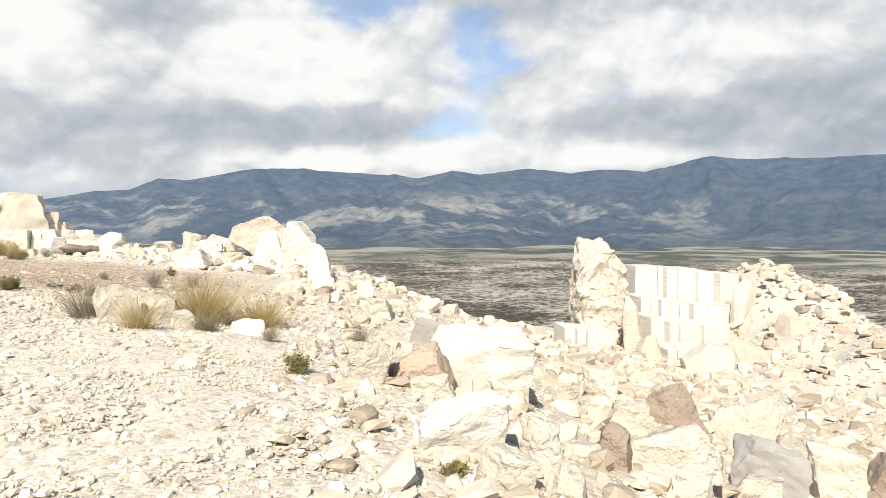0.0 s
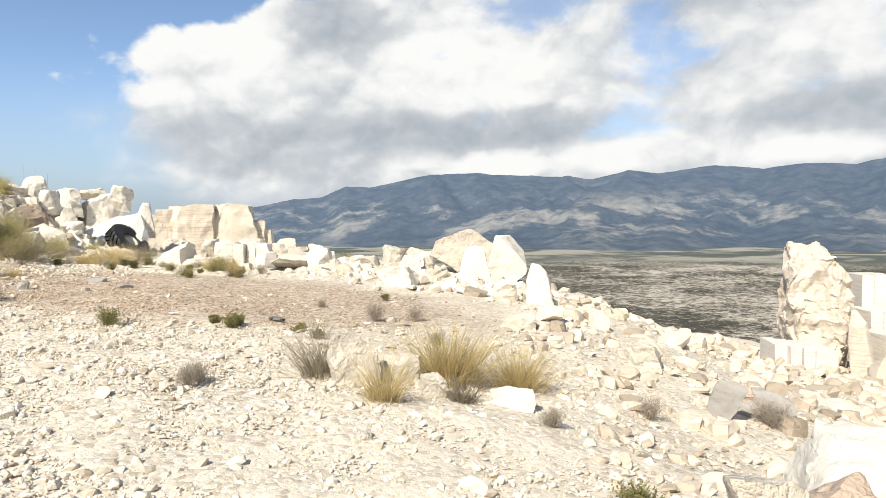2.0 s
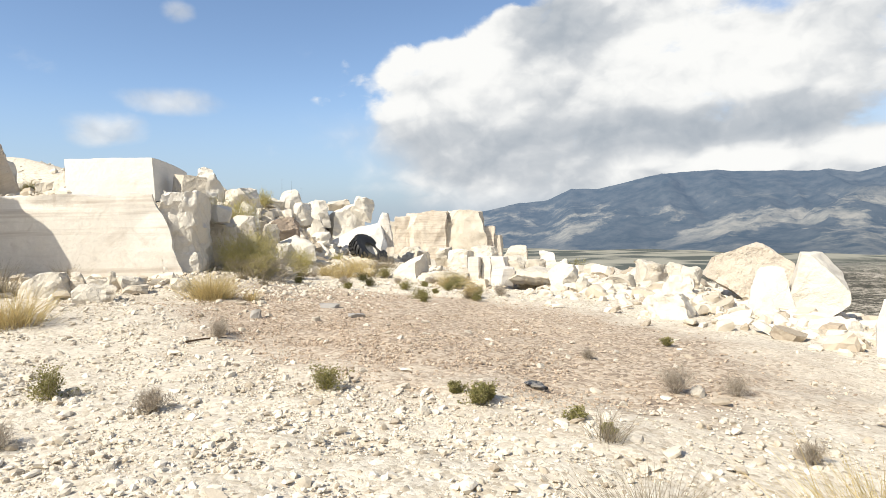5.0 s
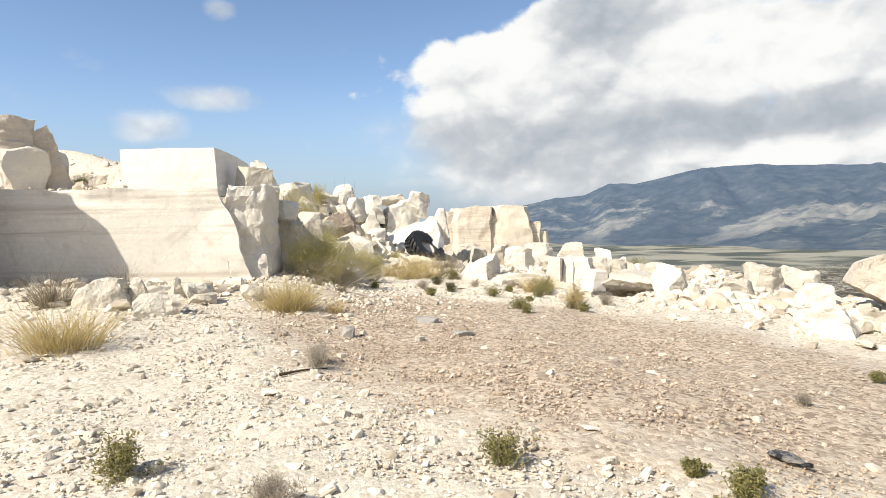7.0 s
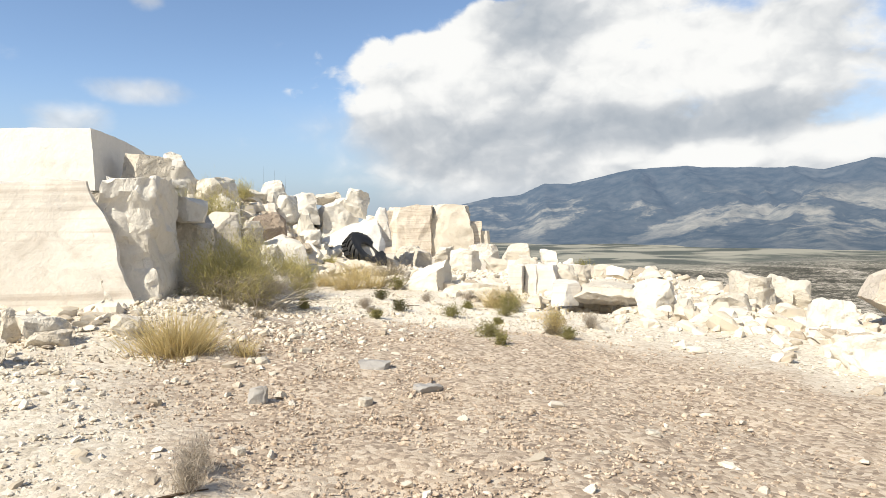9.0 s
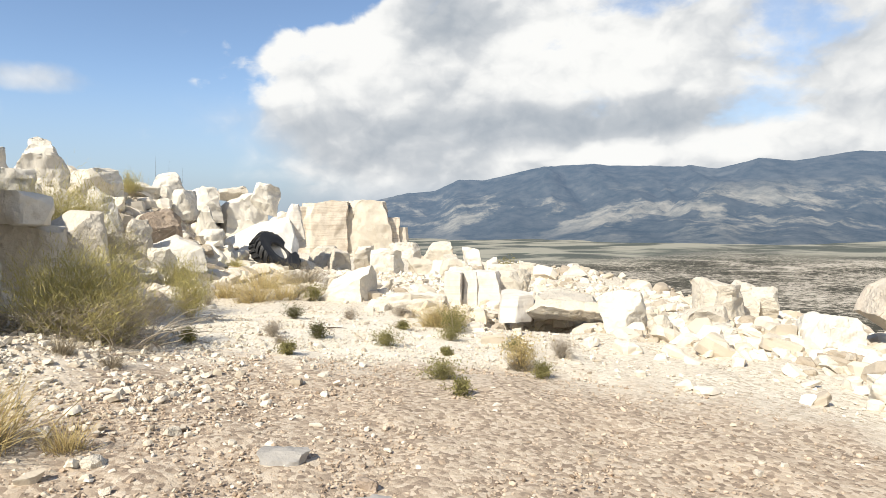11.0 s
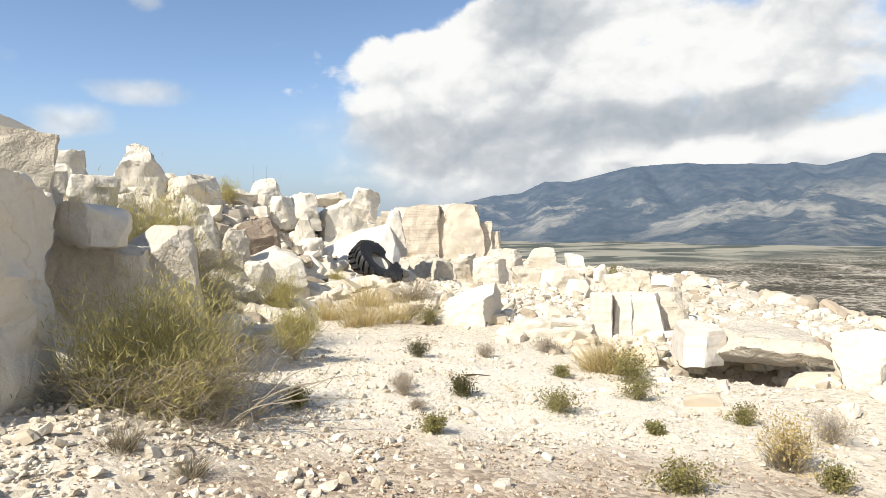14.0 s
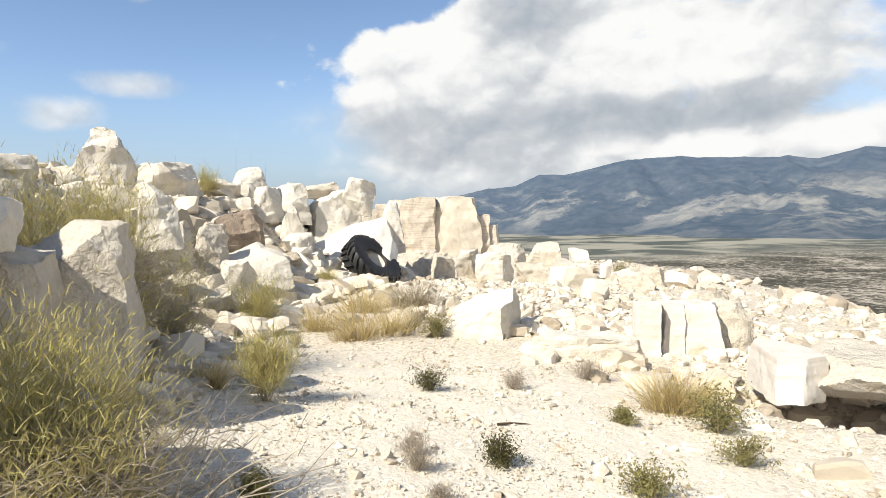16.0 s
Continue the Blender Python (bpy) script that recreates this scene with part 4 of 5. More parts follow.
boulder(-20.95, 19.75, 1.25, 1.5, 1.5, 0.5, 50, mat=WHITE_STONE, seed=22, cuts=3, rough=0.6, pitch=24, roll=4, label="big flat sunlit white limestone slab on the slope")
boulder(-23.9, 26.6, 2.55, 1.1, 1.0, 1.15, 39, mat=WHITE_STONE, seed=27, cuts=4, roll=-12, label="tilted white limestone block on top of the pile")
boulder(-14.72, 12.05, 2.31, 0.62, 0.75, 0.37, 61, mat=WHITE_STONE, seed=17, cuts=4, rough=0.7, roll=-4, label="white overhanging limestone slab jutting above the broom bush")
boulder(-15.2, 12.3, 1.1, 0.9, 0.9, 1.3, 50, mat=LIMESTONE, seed=212, cuts=5, label="shaded limestone rock under the overhanging slab")
boulder(-5.2, 17.3, 0.60, 1.45, 0.75, 1.08, 11, mat=BEDDED, seed=71, cuts=2, rough=0.6, roll=-32, pitch=-6, res=34, planes=((-1, 0, 0.55, 0.36),), label="bedded tan limestone slab leaning against white boulders")
# the slab over the hollow
boulder(-9.95, 17.85, 0.66, 1.40, 1.5, 0.36, 10, mat=LIMESTONE, seed=61, cuts=3, rough=0.7, pitch=3, label="long cream limestone slab jutting over a dark hollow")
boulder(-10.62, 17.5, 0.62, 0.55, 1.1, 0.42, 22, mat=SAWN, seed=208, cuts=2, rough=0.4, label="grey-pink sawn slab end over a dark hollow")
boulder(-9.9, 18.55, -0.1, 1.9, 0.45, 0.85, 10, mat=BROWN_STONE, seed=209, cuts=3, label="brown limestone rock at the back of the hollow")


def far_bench():
    """The old stepped working across the slope, 40 to 75 m off: a standing pillar and rows of sawn blocks."""
    def spot(x0, y0, x1, y1, D):
        """Middle, foot, width and height of a block D metres ahead of the first stand, from its sides in units of D / 1132."""
        px = D / 1132.3
        return ((x0 + x1) / 2 - 784) * px, D, 1.5 - (y1 - 391.6) * px, (x1 - x0) * px, (y1 - y0) * px

    rows = (  # left, top, right, foot, distance
        (1123, 474, 1140, 534, 74.0), (1140, 474, 1164, 534, 73.7), (1165, 475, 1176, 535, 73.4), (1177, 476, 1197, 536, 73.1), (1198, 478, 1233, 540, 72.6), (1234, 484, 1268, 543, 72.0), (1269, 487, 1305, 545, 71.6),
        (1131, 529, 1149, 571, 69.6), (1150, 530, 1168, 572, 69.3), (1170, 533, 1186, 575, 69.0), (1187, 537, 1204, 577, 68.7), (1205, 541, 1224, 580, 68.4), (1225, 541, 1250, 582, 68.1), (1250, 545, 1306, 585, 67.8),
        (1151, 567, 1180, 614, 64.6), (1181, 573, 1199, 620, 64.2), (1200, 577, 1242, 624, 63.9), (1243, 580, 1296, 625, 63.5),
        (1182, 624, 1200, 684, 58.0), (1201, 625, 1243, 688, 57.7), (999, 585, 1018, 622, 62.0), (1019, 586, 1036, 624, 61.8), (1037, 588, 1055, 630, 61.6), (1055, 592, 1088, 632, 61.4))
    for i, (x0, y0, x1, y1, D) in enumerate(rows):
        u, y, z, w, h = spot(x0, y0, x1, y1, D)
        boulder(u, y + 2.0 + i % 3 * 0.3, z - 1.5, w * 0.93, 4.0, h + 1.5, 4 + (i * 37 % 9), mat=SAWN, seed=300 + i, cuts=0, rough=0.1, res=14, lean=0.0, label="sawn limestone block in the stepped old working", group="sawn blocks of the old working", name="sawn_block")
    u, y, z, w, h = spot(1027, 428, 1136, 600, 68)
    boulder(u, y + 3, z - 1.5, w, 5.5, h + 1.5, 4, mat=BEDDED, seed=335, cuts=3, rough=1.7, res=64, lean=0.2, planes=((0.75, 0, 1, 0.42), (-1, 0, -0.25, 0.40), (1, -0.5, -0.3, 0.42), (0.2, -1, 0.3, 0.42)), label="tall weathered limestone pillar standing in the old working")
    for i, (x0, y0, x1, y1, D) in enumerate(((1112, 530, 1146, 640, 64), (1304, 500, 1350, 650, 66), (1330, 492, 1400, 640, 72), (1225, 615, 1330, 690, 52), (1385, 560, 1470, 650, 58), (1300, 610, 1400, 690, 54), (1140, 600, 1186, 660, 56), (1400, 505, 1500, 600, 70))):
        u, y, z, w, h = spot(x0, y0, x1, y1, D)
        boulder(u, y + 1.5, z - 1.5, w, w * 0.9, h + 1.5, i * 23 % 40 - 10, mat=LIMESTONE if i % 2 else BEDDED, seed=340 + i, cuts=9, rough=0.45, res=20, label="weathered limestone mass beside the stepped working")


far_bench()


def far_bastion():
    """Fractured sawn pillars far behind the tyre, standing shoulder to shoulder."""
    for i, (x, y, z, w, d, h, yaw) in enumerate((
            (-55.6, 66.4, -0.3, 2.4, 3.0, 3.5, 40), (-54.0, 67.7, -0.3, 2.0, 3.4, 4.1, 37), (-51.6, 69.4, -0.4, 4.5, 4.6, 4.7, 34), (-47.7, 72.0, -0.6, 4.7, 4.4, 4.9, 31), (-45.1, 73.6, -0.9, 1.5, 3.0, 3.3, 29), (-44.3, 74.2, -0.9, 1.2, 2.4, 2.2, 27))):
        boulder(x, y, z - 2.2, w * 1.2, d, h + 2.2, yaw, mat=(LIMESTONE, BEDDED, BEDDED, LIMESTONE, BEDDED, LIMESTONE)[i], seed=360 + i, cuts=2, rough=0.75, res=30, lean=0.3, label="tall fractured limestone pillar standing beyond the rubble", group="far sawn pillars")


far_bastion()


# ---- old tyre ----
def part(name, verts, faces, mat, parent, label="", angle=35):
    ob = mesh_object(name, verts, faces, mat, parent)
    finish(ob.data, angle)
    return tagged(ob, label) if label else ob


def old_tyre():
    root = new("tyre")
    turns = 56
    profile = ((0.34, -0.20), (0.38, -0.26), (0.58, -0.31), (0.74, -0.315), (0.84, -0.29), (0.875, -0.24), (0.88, 0.0), (0.875, 0.24), (0.84, 0.29), (0.74, 0.315), (0.58, 0.31), (0.38, 0.26), (0.34, 0.20), (0.37, 0.19), (0.70, 0.26), (0.80, 0.22), (0.81, 0.0), (0.80, -0.22), (0.70, -0.26), (0.37, -0.19))
    n = len(profile)
    verts, faces = [], []
    for i in range(turns):
        a = 2 * math.pi * i / turns
        verts += [(r * math.cos(a), r * math.sin(a), w) for r, w in profile]
        k = (i + 1) % turns
        faces += [(i * n + j, k * n + j, k * n + (j + 1) % n, i * n + (j + 1) % n) for j in range(n)]
    part("carcass", verts, faces, RUBBER, root)
    lug = None
    for side in (-1, 1):
        for i in range(24):
            a = 2 * math.pi * (i + (0.5 if side > 0 else 0)) / 24
            if lug is None or i == 0:
                v, q = [], []
                for s in range(5):
                    w = side * (0.02 + 0.28 * s / 4)
                    lean = 0.20 - 0.20 * s / 4
                    low = 0.865 if s < 4 else 0.80
                    for da, r in ((-0.055, low), (-0.045, low + 0.075), (0.045, low + 0.075), (0.055, low)):
                        v.append((r * math.cos(lean + da), r * math.sin(lean + da), w))
                for s in range(4):
                    for j in range(4):
                        q.append((s * 4 + j, s * 4 + (j + 1) % 4, s * 4 + 4 + (j + 1) % 4, s * 4 + 4 + j))
                q += [(0, 1, 2, 3), (19, 18, 17, 16)]
                lug = part("tread_lug", v, q, RUBBER, root, "", 20)
                lug.matrix_basis = pose(0, 0, 0, 0, 0, math.degrees(a))
            else:
                ob = new("tread_lug", lug.data)
                ob.parent = root
                ob.matrix_basis = pose(0, 0, 0, 0, 0, math.degrees(a))
    axis = Vector((0.72, 0.07, 0.66)).normalized()
    root.matrix_world = Matrix.Translation((-21.95, 25.0, 1.12)) @ axis.to_track_quat("Z", "Y").to_matrix().to_4x4()
    return tagged(root, "worn black loader tyre leaning on limestone rubble", "tyre")


old_tyre()


# ---- plants ----
def blades(rng, base, way, length, width, bend, seg=3):
    """Thin tapered strips that bow outward and down. Arrays of n; returns vertices and faces."""
    n = len(length)
    side = np.cross(way, rng.normal(size=(n, 3)))
    side /= np.linalg.norm(side, axis=1)[:, None] + 1e-9
    flat = way * (1, 1, 0)
    flat /= np.linalg.norm(flat, axis=1)[:, None] + 1e-9
    rows = []
    for s in range(seg + 1):
        t = s / seg
        p = base + way * (length * t)[:, None] + flat * (bend * length * t * t)[:, None] - np.array((0, 0, 1)) * (bend * 0.6 * length * t * t)[:, None]
        half = side * (width * (1 - 0.85 * t) / 2)[:, None]
        rows += [p - half, p + half]
    v = np.stack(rows, 1).reshape(-1, 3)
    k = np.arange(n)[:, None] * (2 * (seg + 1))
    f = np.concatenate([k + np.array((2 * s, 2 * s + 1, 2 * s + 3, 2 * s + 2)) for s in range(seg)])
    return v, f


def fan(rng, n, spread, lift):
    a = rng.uniform(0, 2 * np.pi, n)
    tilt = np.abs(rng.normal(0, spread, n)) + lift
    return np.stack([np.sin(tilt) * np.cos(a), np.sin(tilt) * np.sin(a), np.cos(tilt)], 1)


def tuft(x, y, z, w, d, h, yaw, n=200, mat=None, seed=1, label=""):
    """A clump of grass: culms that stand, old blades that droop at the foot."""
    rng = np.random.default_rng(seed + 900)
    n = int(n * 1.5)
    root = rng.normal(0, 1, (n, 3)) * (w * 0.17, d * 0.17, 0)
    way = fan(rng, n, 0.33, 0.02) + root * (0.9 / max(w, 0.1))
    way /= np.linalg.norm(way, axis=1)[:, None]
    length = h * rng.uniform(0.45, 1.12, n)
    thick = max(0.0045, 0.0035 + w * 0.004)
    v1, f1 = blades(rng, root, way, length, np.full(n, thick) * rng.uniform(0.7, 1.4, n), rng.uniform(0.05, 0.45, n))
    m = n // 2
    root2 = rng.normal(0, 1, (m, 3)) * (w * 0.2, d * 0.2, 0)
    v2, f2 = blades(rng, root2, fan(rng, m, 0.5, 0.45), h * rng.uniform(0.2, 0.55, m), np.full(m, thick), rng.uniform(0.2, 0.7, m))
    plant = new("grass_clump")
    plant.matrix_world = pose(x, y, z + 0.02, 0, 0, yaw)
    mesh_object("tussock", v1.tolist(), f1.tolist(), mat or STRAW, plant)
    mesh_object("thatch", v2.tolist(), f2.tolist(), STRAW_GREY, plant)
    return tagged(plant, label, "grass", "grass clumps")


def leaves(rng, at, size):
    """Small folded leaves: two triangles each, any way up."""
    n = len(at)
    a = rng.normal(size=(n, 3))
    a /= np.linalg.norm(a, axis=1)[:, None]
    b = np.cross(a, rng.normal(size=(n, 3)))
    b /= np.linalg.norm(b, axis=1)[:, None]
    L = (size * rng.uniform(0.6, 1.4, n))[:, None]
    c = np.cross(a, b) * L * 0.12
    v = np.stack([at - a * L * 0.5, at + b * L * 0.22 + c, at + a * L * 0.5, at - b * L * 0.22 + c], 1).reshape(-1, 3)
    k = np.arange(n)[:, None] * 4
    return v, np.concatenate([k + np.array((0, 1, 2)), k + np.array((0, 2, 3))])


def shrub(x, y, z, w, d, h, yaw, mat=None, seed=1, label=""):
    """A low shrub: forking woody stems and small leaves or side twigs in clumps."""
    rng = np.random.default_rng(seed + 500)
    n = 34
    way = fan(rng, n, 0.45, 0.12)
    way[:, 0] *= max(1, w / max(h, 0.05) * 0.75)
    way /= np.linalg.norm(way, axis=1)[:, None]
    length = np.minimum(h * 0.95, w * 0.8) * rng.uniform(0.5, 1.0, n) * (1 + np.abs(way[:, 0]) * 0.25)
    thick = 0.004 + 0.006 * w
    v1, f1 = blades(rng, rng.normal(0, 0.03 * w, (n, 3)) * (1, 1, 0), way, length, np.full(n, thick), rng.uniform(-0.1, 0.3, n))
    twiggy = mat == BROOM_GREY
    per = 26 if twiggy else 46
    who = np.repeat(np.arange(n), per)
    t = rng.uniform(0.3, 1.0, len(who))
    p = way[who] * (length[who] * t)[:, None] + rng.normal(0, 0.075 * w, (len(who), 3)) * (1, 1, 0.7)
    p[:, 2] = np.abs(p[:, 2])
    if twiggy or mat == BROOM:
        v2, f2 = blades(rng, p, fan(rng, len(p), 0.6, 0.1), h * rng.uniform(0.12, 0.34, len(p)), np.full(len(p), max(0.0035, 0.0045 * w + 0.002)), rng.uniform(0, 0.4, len(p)), 2)
    else:
        v2, f2 = leaves(rng, p, max(0.022, 0.045 * w))
    plant = new("shrub")
    plant.matrix_world = pose(x, y, z + 0.01, 0, 0, yaw)
    mesh_object("woody_base", v1.tolist(), f1.tolist(), BROOM_GREY, plant)
    mesh_object("foliage", v2.tolist(), f2.tolist(), mat or LEAF, plant)
    return tagged(plant, label, "shrub", "low shrubs")


def broom(x, y, z, w, d, h, yaw, n=1500, mat=None, seed=1, label=""):
    """A switch bush: hundreds of thin green switches over a tangle of grey dead twigs."""
    rng = np.random.default_rng(seed + 70)
    main = 90
    way = fan(rng, main, 0.5, 0.08)
    way[:, :2] *= (1.0 + w / h * 0.5)
    way /= np.linalg.norm(way, axis=1)[:, None]
    length = np.hypot(h * 0.9 * way[:, 2], w * 0.5 * np.hypot(way[:, 0], way[:, 1])) * rng.uniform(0.75, 1.08, main)
    base = rng.normal(0, 0.07, (main, 3)) * (w, d, 0)
    v1, f1 = blades(rng, base, way, length, np.full(main, 0.009), rng.uniform(0, 0.2, main))
    n = int(n * 5.0)
    who = rng.integers(0, main, n)
    t = rng.uniform(0.15, 1.0, n) ** 0.7
    p = base[who] + way[who] * (length[who] * t)[:, None] + rng.normal(0, 0.085 * w, (n, 3)) * (1, 1, 0.8)
    p[:, 2] = np.abs(p[:, 2])
    up = way[who] * 0.7 + fan(rng, n, 0.7, 0.0) * 0.9 + rng.normal(0, 0.45, (n, 3))
    up /= np.linalg.norm(up, axis=1)[:, None]
    v2, f2 = blades(rng, p, up, h * rng.uniform(0.025, 0.08, n), rng.uniform(0.004, 0.008, n), rng.uniform(0, 0.35, n), 2)
    m = n // 3
    q = rng.normal(0, 1, (m, 3)) * (0.26 * w, 0.26 * d, 0) + np.stack([np.zeros(m), np.zeros(m), rng.uniform(0.02, 0.4, m) * h], 1)
    v3, f3 = blades(rng, q, fan(rng, m, 0.6, 0.5), h * rng.uniform(0.1, 0.28, m), rng.uniform(0.003, 0.007, m), rng.uniform(0, 0.5, m))
    plant = new("broom_bush")
    plant.matrix_world = pose(x, y, z, 0, 0, yaw)
    mesh_object("woody_base", v1.tolist(), f1.tolist(), BROOM_GREY, plant)
    mesh_object("crown", v2.tolist(), f2.tolist(), mat or BROOM, plant)
    mesh_object("brushwood", v3.tolist(), f3.tolist(), BROOM_GREY, plant)
    return tagged(plant, label, "bush", "broom bushes")



def curve_thing(name, paths, thick, mat, label, category):
    """A bare branch: bowed tubes that taper, joined at the root."""
    root = new(name)
    for i, points in enumerate(paths):
        cu = bpy.data.curves.new("limb", "CURVE")
        cu.dimensions, cu.bevel_depth, cu.bevel_resolution, cu.use_fill_caps = "3D", thick, 1, True
        sp = cu.splines.new("NURBS")
        sp.points.add(len(points) - 1)
        for k, (p, q) in enumerate(zip(sp.points, points)):
            p.co, p.radius = (*q, 1), 1 - 0.75 * k / (len(points) - 1)
        sp.use_endpoint_u, sp.order_u, sp.resolution_u = True, 3, 5
        ob = new("limb", bpy.data.meshes.new_from_object(bpy.data.objects.new("limb", cu)))
        ob.data.materials.clear()
        ob.data.materials.append(mat)
        ob.parent = root
    return tagged(root, label, category)


def dead_branch(x, y, z, size, yaw, seed, label):
    rng = np.random.default_rng(seed)
    paths = []
    for i in range(6):
        a, e = rng.uniform(-1.3, 1.3), rng.uniform(0.25, 0.9)
        p, step, out = np.zeros(3), size / 5, []
        for k in range(7):
            out.append(tuple(p))
            p = p + step * np.array((math.cos(a) * math.cos(e), math.sin(a) * math.cos(e), math.sin(e)))
            a, e = a + rng.normal(0, 0.22), e - rng.uniform(-0.1, 0.3)
            p[2] = max(p[2], 0.02)
        paths.append(out)
    ob = curve_thing("dead_branch", paths, 0.0085, DEADWOOD, label, "branch")
    ob.matrix_world = pose(x, y, z, 0, 0, yaw)
    return ob


# straw tufts
tuft(-3.41, 6.15, 0.52, 0.38, 0.30, 0.49, 25, n=260, mat=STRAW_GREY, seed=1, label="thin straw-coloured grass clump beside the angular rock") 
tuft(-2.73, 5.68, 0.49, 0.27, 0.21, 0.44, 18, n=200, mat=STRAW, seed=2, label="dry yellow grass clump against the angular rock") 
tuft(-2.53, 6.71, 0.38, 0.59, 0.47, 0.64, 11, n=620, mat=STRAW, seed=3, label="big yellow-green bunch grass clump") 
tuft(-1.96, 6.88, 0.31, 0.41, 0.33, 0.51, 3, n=380, mat=STRAW, seed=4, label="loose straw-coloured grass clump") 
tuft(-2.26, 6.09, 0.43, 0.23, 0.19, 0.21, 9, n=160, mat=STRAW_GREY, seed=5, label="low grey dry grass clump") 
tuft(-10.75, 6.45, 0.96, 0.75, 0.60, 0.58, 70, n=420, mat=STRAW, seed=7, label="straw-coloured grass clump beside wall rubble") 
tuft(-11.16, 9.38, 0.97, 0.80, 0.64, 0.52, 56, n=700, mat=STRAW, seed=8, label="dense straw-green bunch grass near the quarry wall") 
tuft(-10.71, 9.78, 0.95, 0.25, 0.20, 0.25, 50, n=120, mat=STRAW, seed=9, label="small dry grass clump on gravel") 
tuft(-14.93, 13.97, 0.93, 0.38, 0.30, 0.37, 51, n=260, mat=STRAW, seed=10, label="dry straw grass clump beside the shade") 
tuft(-16.32, 17.62, 0.58, 0.85, 0.68, 0.80, 41, n=240, mat=STRAW, seed=11, label="tall straw grass before the old tyre") 
tuft(-16.10, 18.22, 0.56, 0.79, 0.63, 0.82, 38, n=220, mat=STRAW, seed=12, label="tall straw grass before the old tyre") 
tuft(-16.03, 18.96, 0.52, 0.78, 0.63, 0.74, 35, n=180, mat=STRAW_GREY, seed=13, label="straw grass beside the white block") 
tuft(-18.08, 19.88, 0.56, 1.08, 0.86, 0.88, 40, n=240, mat=STRAW, seed=14, label="pale straw grass before the old tyre") 
tuft(-17.35, 20.67, 0.57, 0.98, 0.79, 0.80, 36, n=320, mat=STRAW_GREY, seed=15, label="pale dry grass beside the tyre") 
tuft(-17.24, 17.78, 0.62, 0.65, 0.52, 0.61, 43, n=260, mat=STRAW, seed=16, label="dry straw grass on pale gravel") 
tuft(-11.43, 16.32, 0.57, 0.67, 0.54, 0.50, 19, n=620, mat=STRAW, seed=17, label="rounded yellow-green bunch grass clump") 
tuft(-9.32, 13.86, 0.65, 0.22, 0.18, 0.27, 4, n=150, mat=STRAW_GREY, seed=18, label="thin dry grass clump on gravel") 
tuft(-12.38, 10.89, 1.16, 0.21, 0.17, 0.22, 62, n=160, mat=STRAW_GREY, seed=19, label="thin dry grass at the bush's foot") 
tuft(-11.94, 11.01, 1.06, 0.17, 0.13, 0.18, 57, n=120, mat=STRAW_GREY, seed=20, label="thin dry grass on pale rubble") 
tuft(-12.38, 17.08, 0.57, 0.18, 0.15, 0.26, 23, n=70, mat=STRAW_GREY, seed=21, label="small dry grass clump on gravel") 
tuft(-13.59, 7.41, 1.09, 0.50, 0.40, 0.65, 72, n=320, mat=STRAW_GREY, seed=22, label="tall thin dry grass at the wall foot") 
tuft(-14.25, 8.65, 1.22, 0.38, 0.31, 0.43, 66, n=140, mat=STRAW_GREY, seed=23, label="thin dry grass at the wall foot") 
tuft(-4.06, 7.32, 0.60, 0.20, 0.16, 0.34, 26, n=60, mat=STRAW_GREY, seed=24, label="sparse dry weed clump") 
# small shrubs
shrub(-6.32, 7.07, 0.72, 0.35, 0.28, 0.24, 46, mat=LEAF, seed=1, label="small olive-green shrub on pale gravel") 
shrub(-6.84, 5.86, 0.75, 0.23, 0.19, 0.17, 58, mat=BROOM_GREY, seed=2, label="small dry brown shrub on pale gravel") 
shrub(-8.66, 7.72, 0.84, 0.24, 0.19, 0.23, 54, mat=BROOM_GREY, seed=3, label="small grey twiggy shrub on brown gravel") 
shrub(-4.10, 5.53, 0.62, 0.21, 0.17, 0.16, 39, mat=BROOM_GREY, seed=4, label="grey twiggy dwarf shrub on gravel") 
shrub(-5.43, 7.62, 0.69, 0.13, 0.10, 0.12, 37, mat=LEAF, seed=5, label="tiny olive shrub on gravel") 
shrub(-5.12, 7.62, 0.67, 0.19, 0.15, 0.17, 34, mat=LEAF, seed=6, label="small olive shrub on gravel") 
shrub(-9.82, 12.93, 0.72, 0.55, 0.44, 0.24, 38, mat=LEAF, seed=7, label="low olive shrub at the gravel edge") 
shrub(-9.32, 13.87, 0.65, 0.59, 0.48, 0.46, 34, mat=STRAW, seed=8, label="yellow-green rounded shrub at the gravel edge") 
shrub(-12.03, 13.96, 0.80, 0.43, 0.34, 0.24, 42, mat=LEAF_DARK, seed=9, label="low dark green shrub") 
shrub(-7.73, 5.59, 0.79, 0.33, 0.26, 0.27, 67, mat=LEAF, seed=10, label="olive-green shrub on pale gravel") 
shrub(-6.86, 5.91, 0.75, 0.21, 0.17, 0.19, 60, mat=BROOM_GREY, seed=11, label="dry brown dwarf shrub") 
shrub(-4.40, 7.64, 0.61, 0.15, 0.12, 0.22, 24, mat=LEAF, seed=12, label="small upright olive weed") 
shrub(-4.11, 7.48, 0.61, 0.10, 0.08, 0.16, 21, mat=LEAF, seed=13, label="small upright olive weed") 
shrub(-6.91, 4.96, 0.74, 0.20, 0.16, 0.29, 71, mat=BROOM_GREY, seed=14, label="dark dry shrub on pale gravel") 
shrub(-4.13, 9.13, 0.52, 0.35, 0.28, 0.33, 15, mat=BROOM_GREY, seed=15, label="grey twiggy low shrub among rubble") 
shrub(-3.69, 9.39, 0.50, 0.36, 0.29, 0.21, 11, mat=BROOM_GREY, seed=16, label="grey twiggy low shrub among rubble") 
